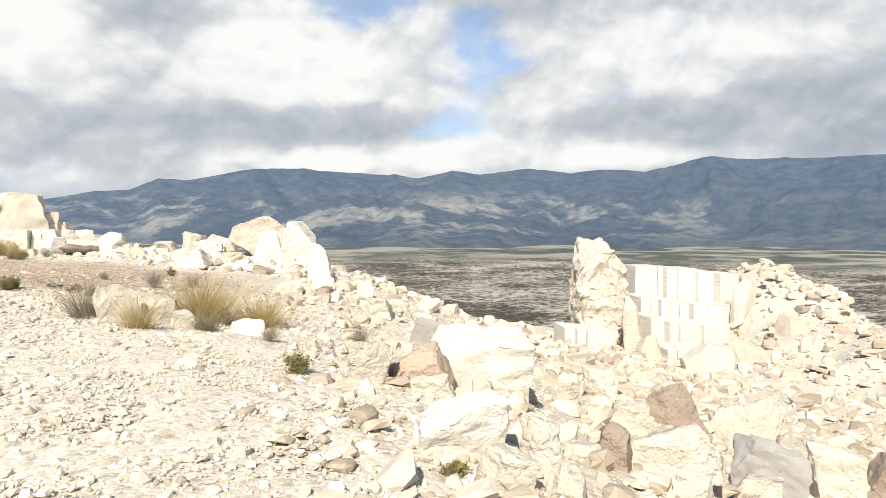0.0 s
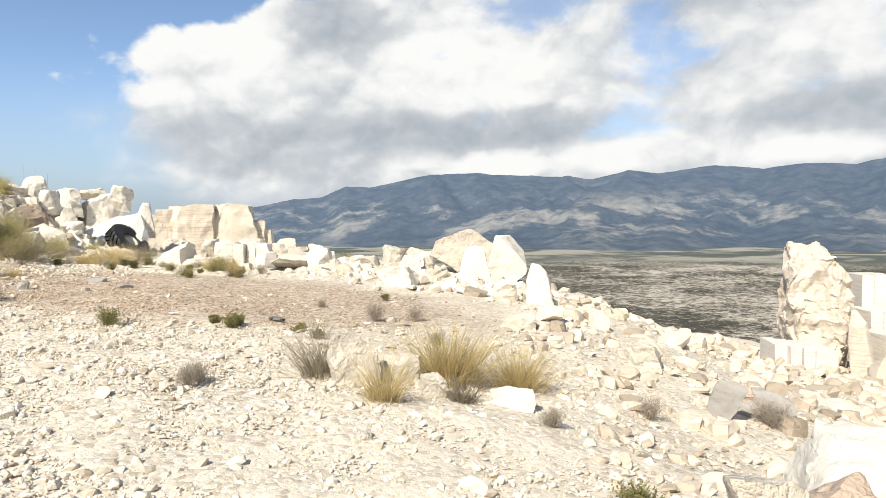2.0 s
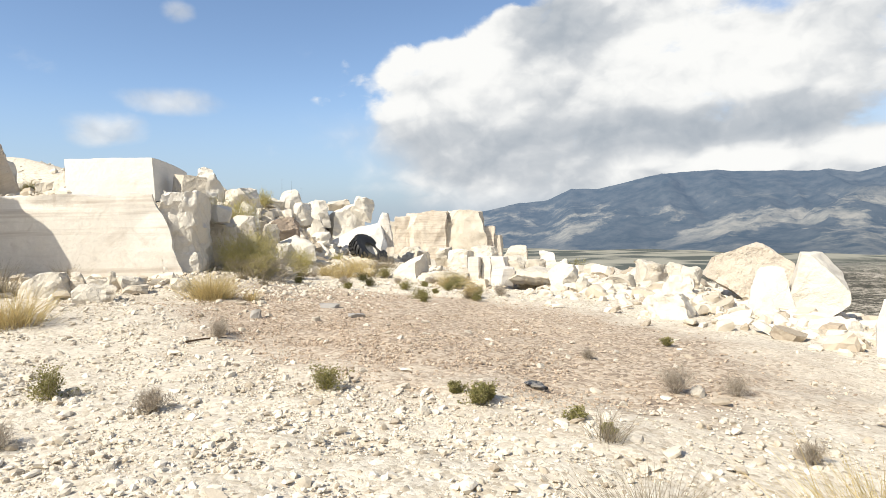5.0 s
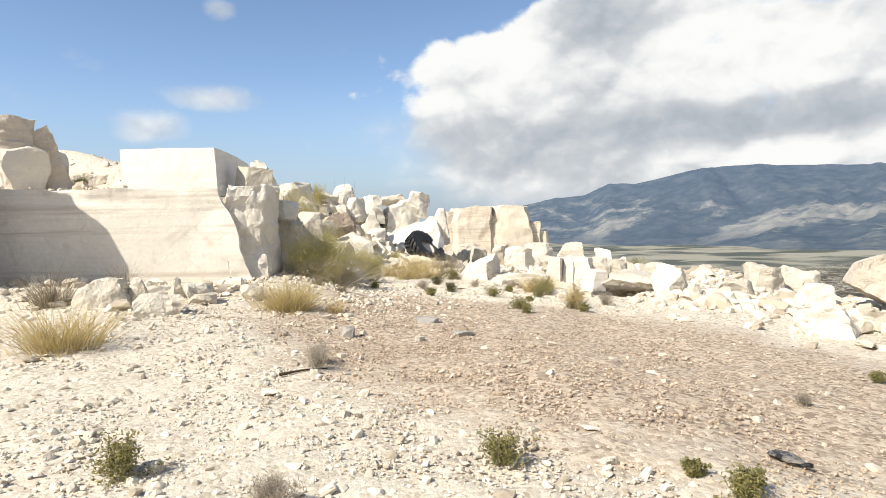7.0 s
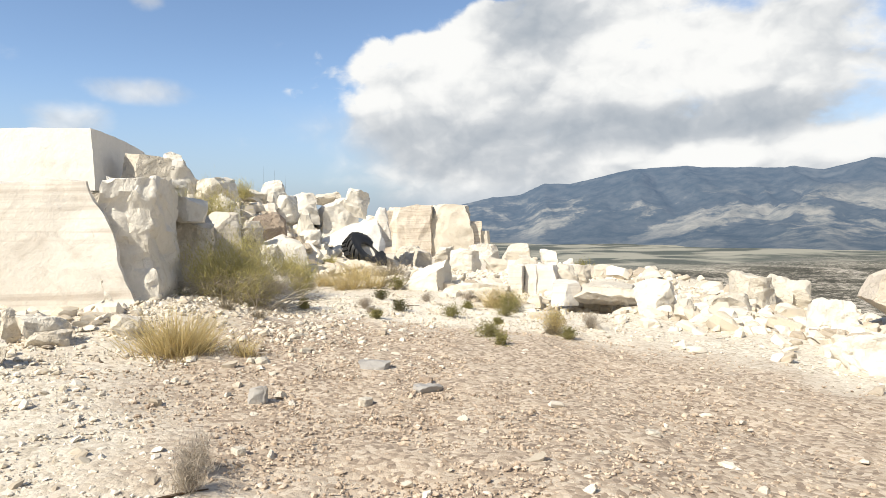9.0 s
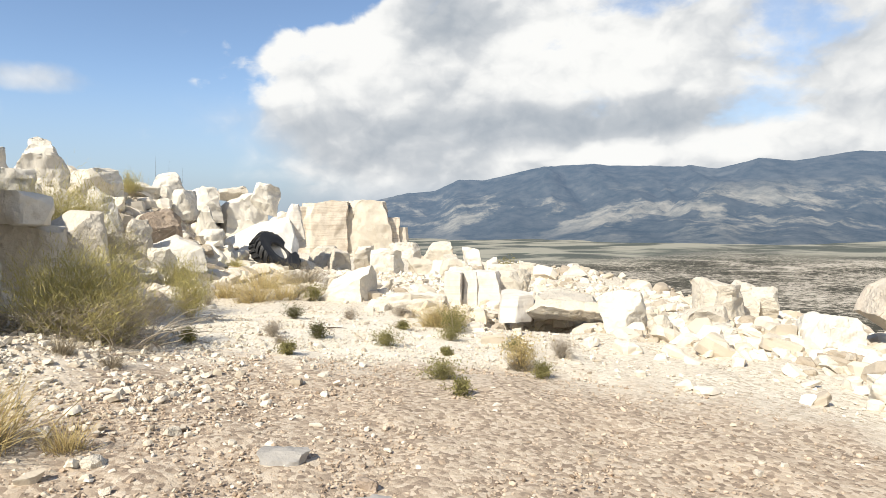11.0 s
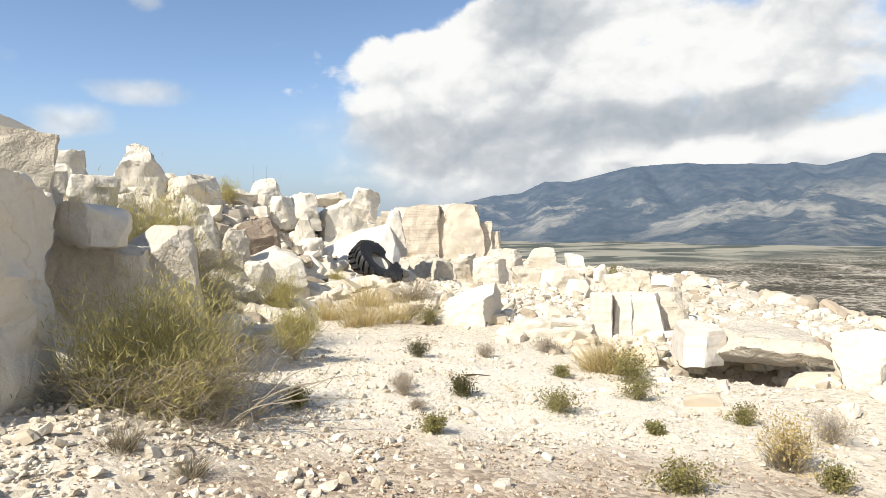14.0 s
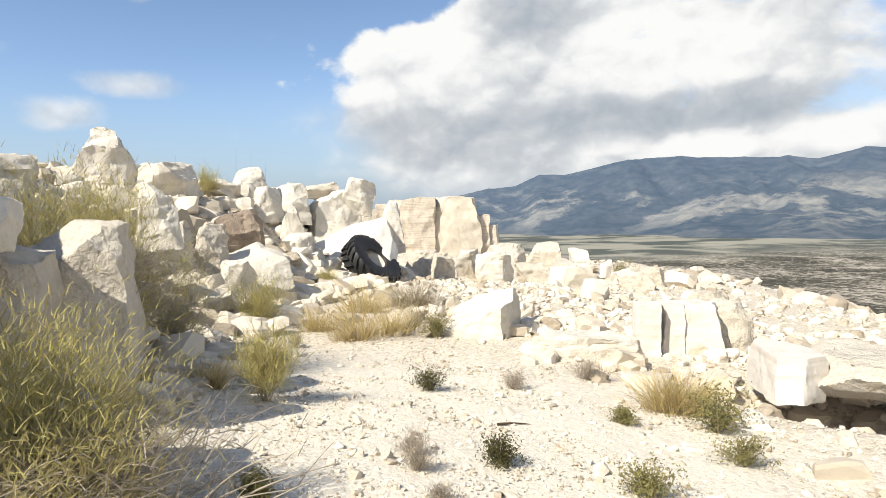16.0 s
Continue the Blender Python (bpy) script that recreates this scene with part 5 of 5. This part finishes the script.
shrub(-4.87, 11.45, 0.51, 0.16, 0.13, 0.12, 16, mat=LEAF, seed=17, label="tiny olive shrub on gravel") 
shrub(-5.26, 9.90, 0.58, 0.21, 0.17, 0.13, 23, mat=BROOM_GREY, seed=18, label="tiny dry shrub on gravel") 
shrub(-8.83, 7.88, 0.85, 0.27, 0.22, 0.23, 55, mat=BROOM_GREY, seed=19, label="dry dark twiggy shrub on gravel") 
shrub(-11.00, 15.86, 0.59, 0.68, 0.54, 0.47, 27, mat=LEAF, seed=20, label="olive-green shrub on pale gravel") 
shrub(-9.38, 12.43, 0.74, 0.25, 0.20, 0.19, 28, mat=LEAF, seed=21, label="small olive shrub on brown gravel") 
shrub(-9.03, 13.64, 0.64, 0.24, 0.19, 0.39, 22, mat=LEAF, seed=22, label="small upright yellow-green shrub") 
shrub(-13.52, 15.39, 0.74, 0.44, 0.35, 0.31, 36, mat=LEAF_DARK, seed=23, label="dark green low shrub on white gravel") 
shrub(-11.09, 14.09, 0.74, 0.49, 0.40, 0.29, 23, mat=LEAF, seed=24, label="spreading olive shrub on gravel") 
shrub(-10.72, 15.13, 0.64, 0.37, 0.29, 0.24, 16, mat=LEAF, seed=25, label="yellow-green low shrub on gravel") 
shrub(-10.26, 14.00, 0.70, 0.16, 0.13, 0.18, 14, mat=LEAF, seed=26, label="small upright olive shrub") 
shrub(-11.67, 15.54, 0.67, 0.21, 0.17, 0.17, 23, mat=LEAF, seed=27, label="small olive shrub on gravel") 
shrub(-12.70, 12.52, 0.96, 0.27, 0.21, 0.21, 47, mat=LEAF, seed=28, label="small olive shrub by the shade") 
shrub(-11.54, 12.79, 0.85, 0.23, 0.18, 0.19, 34, mat=LEAF, seed=29, label="small upright olive shrub on gravel") 
shrub(-9.72, 14.80, 0.62, 0.28, 0.23, 0.36, 7, mat=LEAF, seed=30, label="two-lobed yellow-green shrub on gravel") 
shrub(-18.24, 17.43, 0.62, 1.19, 0.95, 1.01, 48, mat=BROOM, seed=31, label="olive broom shrub with bare stems") 
shrub(-18.98, 16.98, 0.84, 0.67, 0.54, 0.40, 52, mat=BROOM_GREY, seed=32, label="grey twiggy low shrub") 
shrub(-15.53, 18.60, 0.54, 0.70, 0.56, 0.44, 34, mat=LEAF, seed=33, label="rounded olive shrub beside the white block") 
shrub(-21.38, 22.45, 0.59, 0.65, 0.52, 0.98, 43, mat=BROOM, seed=34, label="olive broom shrub beside the tyre") 
shrub(-12.96, 16.09, 0.67, 0.39, 0.31, 0.20, 30, mat=BROOM_GREY, seed=35, label="grey twiggy low shrub on gravel") 
shrub(-12.55, 17.01, 0.58, 0.37, 0.29, 0.28, 24, mat=BROOM_GREY, seed=36, label="grey dry low shrub on gravel") 
shrub(-12.33, 13.48, 0.88, 0.30, 0.24, 0.17, 37, mat=BROOM_GREY, seed=37, label="grey-green low shrub on gravel") 
shrub(-9.08, 14.62, 0.63, 0.37, 0.30, 0.33, 1, mat=BROOM_GREY, seed=38, label="grey twiggy shrub at the gravel edge") 
shrub(-15.43, 38.70, -2.08, 0.90, 0.72, 0.78, 12, mat=LEAF_DARK, seed=39, label="dark green shrub on the far slope") 
shrub(-20.90, 45.83, -1.44, 1.88, 1.50, 1.37, 18, mat=LEAF, seed=40, label="olive shrub far down the slope") 
shrub(-24.95, 21.70, 3.12, 1.00, 0.80, 0.88, 52, mat=BROOM, seed=41, label="olive shrub on the hill crest") 
shrub(-16.90, 13.17, 2.85, 0.26, 0.21, 0.45, 63, mat=STRAW, seed=42, label="dry shrub on the wall top")
shrub(-17.67, 9.51, 2.86, 0.36, 0.29, 0.77, 69, mat=BROOM, seed=43, label="dark shrub on the wall top") 
shrub(-1.06, 4.66, 0.36, 0.24, 0.20, 0.18, 13, mat=LEAF, seed=44, label="small olive-green shrub on pale gravel") 
shrub(0.05, 2.93, 0.29, 0.10, 0.08, 0.19, -1, mat=LEAF, seed=45, label="thin upright weed among rubble") 
shrub(-0.91, 6.94, 0.14, 0.31, 0.25, 0.20, 8, mat=BROOM_GREY, seed=46, label="grey twiggy shrub on the slope") 
shrub(-5.12, 7.50, 0.67, 0.25, 0.20, 0.19, 34, mat=LEAF, seed=47, label="low olive shrub at the gravel edge") 
shrub(-4.06, 5.37, 0.63, 0.25, 0.20, 0.17, 37, mat=BROOM_GREY, seed=48, label="grey twiggy dwarf shrub on gravel") 
shrub(0.19, 7.90, -0.16, 0.37, 0.30, 0.42, -9, mat=BROOM_GREY, seed=49, label="grey twiggy shrub among slabs") 
shrub(44.6, 74.0, height(44.6, 74.0), 5.4, 4.2, 3.6, -31, mat=STRAW, seed=50, label="rounded straw-green bush on the far heap")
shrub(-1.58, 5.81, 0.38, 0.22, 0.18, 0.14, 15, mat=BROOM_GREY, seed=51, label="grey twiggy dwarf shrub") 
shrub(-2.97, 7.97, 0.48, 0.18, 0.14, 0.19, 5, mat=BROOM_GREY, seed=52, label="grey dry shrub beside the path") 
shrub(-11.99, 13.21, 0.87, 0.27, 0.21, 0.10, 39, mat=BROOM_GREY, seed=53, label="tiny dry shrub on white gravel") 
shrub(-12.52, 13.70, 0.87, 0.30, 0.24, 0.18, 36, mat=BROOM_GREY, seed=54, label="grey-green low shrub on white gravel") 
shrub(-16.53, 16.57, 0.67, 0.33, 0.27, 0.24, 46, mat=BROOM_GREY, seed=55, label="tiny grey shrub on gravel") 
shrub(-14.29, 14.02, 0.87, 0.87, 0.69, 0.76, 48, mat=BROOM, seed=56, label="olive shrub at the hill foot") 
# broom
broom(-13.18, 11.62, 1.03, 1.40, 1.1, 1.16, 61, n=3800, mat=BROOM, seed=1, label="big olive broom bush with bleached lower twigs") 
broom(-16.35, 13.55, height(-16.35, 13.55) - 0.05, 1.75, 1.3, 1.75, 57, n=3600, mat=BROOM, seed=2, label="tall olive-grey broom bush on the hill foot") 
broom(-16.85, 14.92, 0.84, 0.52, 0.42, 1.61, 53, n=700, mat=BROOM, seed=3, label="olive broom bush beside limestone boulders") 
dead_branch(-12.65, 11.95, 1.0, 0.75, 60, 3, "bleached bare branch sprawling before the broom bush")
dead_branch(-12.6, 11.7, 1.0, 0.7, 85, 5, "bleached bare branch beside the broom bush")
dead_branch(-12.55, 11.4, 1.02, 0.6, 20, 8, "bleached bare twig at the broom's foot")


def stick(a, b, thick, label):
    """A dry stick, slightly bowed, lying on the gravel."""
    pts = [(a[0] + (b[0] - a[0]) * t, a[1] + (b[1] - a[1]) * t, height(a[0] + (b[0] - a[0]) * t, a[1] + (b[1] - a[1]) * t) + thick * 0.8 + 0.012 * math.sin(t * 3.1)) for t in (0, 0.25, 0.5, 0.75, 1)]
    return curve_thing("stick", [pts], thick, BROWN_WOOD, label, "stick")


stick((-8.76, 7.39), (-8.62, 7.80), 0.014, "dark dry wooden stick lying on gravel")
stick((-12.45, 14.75), (-12.25, 14.95), 0.012, "short dark stick on white gravel")


def crushed_bottle(x, y, yaw):
    """A flattened bottle with a dark creased wall and a neck."""
    root = new("plastic_bottle")
    rng = np.random.default_rng(4)
    rings = ((0.0, 0.022), (0.015, 0.036), (0.10, 0.042), (0.17, 0.038), (0.21, 0.022), (0.235, 0.014), (0.25, 0.014))
    verts, faces, m = [], [], 14
    for i, (d, r) in enumerate(rings):
        for k in range(m):
            a = 2 * math.pi * k / m
            crease = 1 + (0.22 * rng.normal() if 0 < i < 4 else 0)
            verts.append((d, r * math.cos(a) * 1.25 * crease, max(0.0, 0.018 + r * math.sin(a) * 0.42 * crease)))
    for i in range(len(rings) - 1):
        faces += [(i * m + k, i * m + (k + 1) % m, (i + 1) * m + (k + 1) % m, (i + 1) * m + k) for k in range(m)]
    faces += [tuple(range(m))[::-1], tuple(range((len(rings) - 1) * m, len(rings) * m))]
    part("wall", verts, faces, DARK_PLASTIC, root, "", 50)
    cap = [(0.25 + 0.02 * s, 0.019 * math.cos(k * math.pi / 5), 0.018 + 0.014 * math.sin(k * math.pi / 5)) for s in (0, 1) for k in range(10)]
    part("cap", cap, [(k, (k + 1) % 10, 10 + (k + 1) % 10, 10 + k) for k in range(10)] + [tuple(range(10))[::-1], tuple(range(10, 20))], RUBBER, root)
    root.matrix_world = pose(x, y, height(x, y), 0, 0, yaw)
    return tagged(root, "crushed dark plastic bottle lying on gravel", "bottle")


crushed_bottle(-5.2, 8.4, -25)
for sx, sy in ((-25.4, 23.6), (-25.1, 23.9), (-25.7, 23.3)):
    base = height(sx, sy)
    curve_thing("dry_stalk", [[(sx, sy, base), (sx + 0.02, sy, base + 0.8), (sx + 0.05, sy + 0.02, base + 1.5)]], 0.006, BROWN_WOOD, "thin dry flower stalk on the hill crest", "stalk")


# ---- loose stones ----
PATH = ((0, -2), (0, 0), (-1.4, 1.9), (-2.5, 3.4), (-4.8, 4.5), (-6, 6.2), (-8.1, 8.2), (-10.1, 10.3), (-12, 14), (-13.5, 17))


def stone_template(seed, res):
    """Cut blocks for the large stones, dented twenty-sided lumps for the small."""
    if res > 1:
        v, f = rock_points(1.0, 0.85, 0.6, res, 6, 1.3, seed)
        return v - (0, 0, 0.25), np.array(f)
    if res == 0:
        rng = np.random.default_rng(seed)
        v = np.array([(1, 0, 0), (0, 1, 0), (-1, 0, 0), (0, -1, 0), (0, 0, 1), (0, 0, -1)]) * 0.5 + rng.normal(0, 0.1, (6, 3))
        return v, np.array([(a, (a + 1) % 4, 4) for a in range(4)] + [((a + 1) % 4, a, 5) for a in range(4)])
    bm = bmesh.new()
    bmesh.ops.create_icosphere(bm, subdivisions=1, radius=0.5)
    v = np.array([p.co for p in bm.verts])
    f = np.array([[q.index for q in p.verts] for p in bm.faces])
    bm.free()
    rng = np.random.default_rng(seed)
    v = v * (1 + rng.normal(0, 0.16, (len(v), 1))) * (1.0, 0.85, 0.75)
    return v, f


def scatter(name, spots, sizes, mat, label, res, seed, flat=0.75):
    """Many stones in one mesh, each turned and tipped its own way and half sunk."""
    rng = np.random.default_rng(seed)
    kinds = [stone_template(900 + k, res) for k in range(10)]
    xs, ys = spots
    zs = terrain(xs, ys)
    verts, faces, count = [], [], 0
    kind = rng.integers(0, 10, len(xs))
    for k, (tv, tf) in enumerate(kinds):
        pick = np.nonzero(kind == k)[0]
        m = len(pick)
        if not m:
            continue
        a, b = rng.uniform(0, 2 * np.pi, m), rng.normal(0, 0.35, m)
        s = sizes[pick][:, None]
        v = tv[None] * np.stack([rng.uniform(0.8, 1.3, m), rng.uniform(0.8, 1.2, m), rng.uniform(flat * 0.6, flat * 1.5, m)], 1)[:, None, :]
        x, y, z = v[..., 0], v[..., 1], v[..., 2]
        x, z = x * np.cos(b)[:, None] - z * np.sin(b)[:, None], x * np.sin(b)[:, None] + z * np.cos(b)[:, None]
        x, y = x * np.cos(a)[:, None] - y * np.sin(a)[:, None], x * np.sin(a)[:, None] + y * np.cos(a)[:, None]
        p = np.stack([x * s + xs[pick][:, None], y * s + ys[pick][:, None], z * s + (zs[pick] + sizes[pick] * 0.12)[:, None]], -1)
        verts.append(p.reshape(-1, 3))
        faces.append((tf[None] + (np.arange(m) * len(tv))[:, None, None] + count).reshape(-1, tf.shape[1]))
        count += m * len(tv)
    ob = mesh_object(name, np.concatenate(verts).tolist(), np.concatenate(faces).tolist(), mat)
    return tagged(ob, label, "stones", kind="stuff")


def along_path(n, spread, seed):
    rng = np.random.default_rng(seed)
    p = np.array(PATH, float)
    i = rng.integers(0, len(p) - 1, n)
    t = rng.uniform(0, 1, n)
    q = p[i] + (p[i + 1] - p[i]) * t[:, None] + rng.normal(0, spread, (n, 2))
    return q[:, 0], q[:, 1]


def keep(x, y, chance, seed):
    ok = np.random.default_rng(seed).uniform(0, 1, len(x)) < chance
    return x[ok], y[ok]


def powers(n, lo, hi, power, seed):
    """Sizes between lo and hi, the small ones by far the more frequent."""
    u = np.random.default_rng(seed).uniform(0, 1, n)
    return lo * (1 + u * ((hi / lo) ** -power - 1)) ** (-1 / power)


def outside_rocks(x, y):
    """Not inside the bench or the hill's face."""
    return (brow(y) - x) * 0.78 < 0.6


def all_scatter():
    x, y = along_path(46000, 2.7, 1)
    ok = outside_rocks(x, y)
    x, y = x[ok], y[ok]
    brown = brown_patch(x, y) + 0.25 * fractal(x, y, 3, 77) > 0.45
    pale = ~brown
    px, py = keep(x[pale], y[pale], 0.9, 5)
    scatter("pale_gravel", (px, py), powers(len(px), 0.016, 0.095, 1.7, 2), PEBBLE, "loose pale limestone chips on the ground", 1, 3)
    bx, by = x[brown], y[brown]
    scatter("brown_gravel", (bx, by), powers(len(bx), 0.014, 0.055, 1.9, 4), BROWN_PEBBLE, "loose brown gravel on the low mound", 1, 5)
    x, y = along_path(60000, 1.9, 41)
    ok = outside_rocks(x, y)
    x, y = x[ok], y[ok]
    brown = brown_patch(x, y) + 0.25 * fractal(x, y, 3, 77) > 0.45
    scatter("pale_grit", (x[~brown], y[~brown]), powers(int((~brown).sum()), 0.011, 0.03, 1.5, 42), PEBBLE, "fine pale limestone grit on the ground", 0, 43)
    scatter("brown_grit", (x[brown], y[brown]), powers(int(brown.sum()), 0.011, 0.028, 1.5, 44), BROWN_PEBBLE, "fine brown grit on the low mound", 0, 45)
    x, y = along_path(5000, 4.5, 6)
    ok = outside_rocks(x, y)
    x, y = x[ok], y[ok]
    x, y = keep(x, y, np.where(brown_patch(x, y) > 0.4, 0.22, 0.9), 7)
    scatter("broken_stones", (x, y), powers(len(x), 0.03, 0.15, 2.0, 8), PEBBLE, "broken pale limestone stones lying on gravel", 2, 9, 0.5)
    rng = np.random.default_rng(10)
    # the slope that falls away beside the start
    n = 15000
    r, a = 2.2 + 95 * rng.uniform(0, 1, n) ** 1.35, np.radians(rng.uniform(-14, 48, n))
    x, y = r * np.sin(a), r * np.cos(a)
    ok = (x - 1.5) * 0.944 + (y - 2) * 0.329 > -1.4 + rng.normal(0, 0.6, n)
    x, y, r = x[ok], y[ok], r[ok]
    scatter("slope_rubble", (x, y), np.minimum(powers(len(x), 0.05, 0.5, 1.05, 11) * (0.3 + r / 19), 1.9), BEIGE_RUBBLE, "tumbled limestone rubble covering the quarry slope", 2, 12)
    # the brow of the terrace and the slope beyond it
    n = 6500
    t, o = rng.uniform(0, 1, n), rng.exponential(6.0, n) - 1.2
    x, y = -1.5 + t * -24 + o * 0.452, 14.3 + t * 13.5 + o * 0.892
    scatter("brow_rubble", (x, y), np.minimum(powers(n, 0.06, 0.42, 1.3, 13) * (0.8 + o * 0.03), 1.2), PEBBLE, "limestone rubble along the terrace brow", 2, 14)
    n = 1100
    t, o = rng.uniform(0, 1, n), rng.normal(0.5, 0.9, n)
    x, y = -2.5 + t * -19 + o * 0.452, 14.2 + t * 8.6 + o * 0.892
    scatter("brow_stones", (x, y), powers(n, 0.14, 0.5, 1.2, 51), PEBBLE, "larger broken limestone along the terrace brow", 3, 52)
    n = 2600
    x, y = rng.uniform(-60, 8, n), rng.uniform(22, 95, n)
    ok = (x + 3.2) * 0.452 + (y - 15.5) * 0.892 > 14
    x, y = x[ok], y[ok]
    scatter("far_rubble", (x, y), powers(len(x), 0.3, 1.5, 1.5, 15), PEBBLE, "pale limestone rubble on the far slope", 2, 16)
    # the hill
    n = 6500
    y = rng.uniform(8, 31, n)
    s = rng.exponential(2.6, n) - 0.5
    x = brow(y) - s / 0.78
    ok = ~((y < 13.0) & (s < 1.3))
    x, y = x[ok], y[ok]
    scatter("hill_rubble", (x, y), powers(len(x), 0.07, 0.85, 1.05, 17) * np.interp(y, (13, 17), (0.45, 1)), PEBBLE, "tumbled limestone rubble covering the hill", 2, 18)
    n = 2600
    x, y = rng.normal(-12.2, 1.1, n), rng.normal(10.8, 1.1, n)
    scatter("bank_rubble", (x, y), powers(n, 0.018, 0.12, 1.8, 21), PEBBLE, "small limestone rubble on the bank before the broom bush", 2, 22)
    # rubble at the foot of the bench
    n = 900
    t, o = rng.uniform(0, 1, n), np.abs(rng.normal(0, 0.8, n))
    x, y = -13.0 - t * 5.4 + o * 0.62, 10.0 - t * 4.2 - o * 0.78
    scatter("bench_foot_rubble", (x, y), powers(n, 0.05, 0.32, 1.3, 19), PEBBLE, "limestone rubble at the foot of the sawn bench", 2, 20)


all_scatter()


def loose_stones():
    """Stones that can be told apart beside the path, each by itself."""
    rng = np.random.default_rng(31)
    meshes = []
    for k in range(12):
        v, f = rock_points(1.0, 0.8, 0.55, 3, 5, 0.5, 700 + k)
        me = bpy.data.meshes.new("stone")
        me.from_pydata((v - (0, 0, 0.14)).tolist(), [], f)
        me.materials.append(LIMESTONE)
        finish(me, 30)
        meshes.append(me)
    x, y = along_path(330, 2.8, 32)
    ok = outside_rocks(x, y)
    for px, py in zip(x[ok][:290], y[ok][:290]):
        size = 0.06 * rng.uniform(0.12, 1) ** -0.4
        ob = new("stone", meshes[rng.integers(0, 12)])
        ob.parent = ground
        ob.matrix_basis = pose(px, py, height(px, py), rng.normal(0, 14), rng.normal(0, 14), rng.uniform(0, 360)) @ Matrix.Diagonal((size, size, size, 1))


loose_stones()
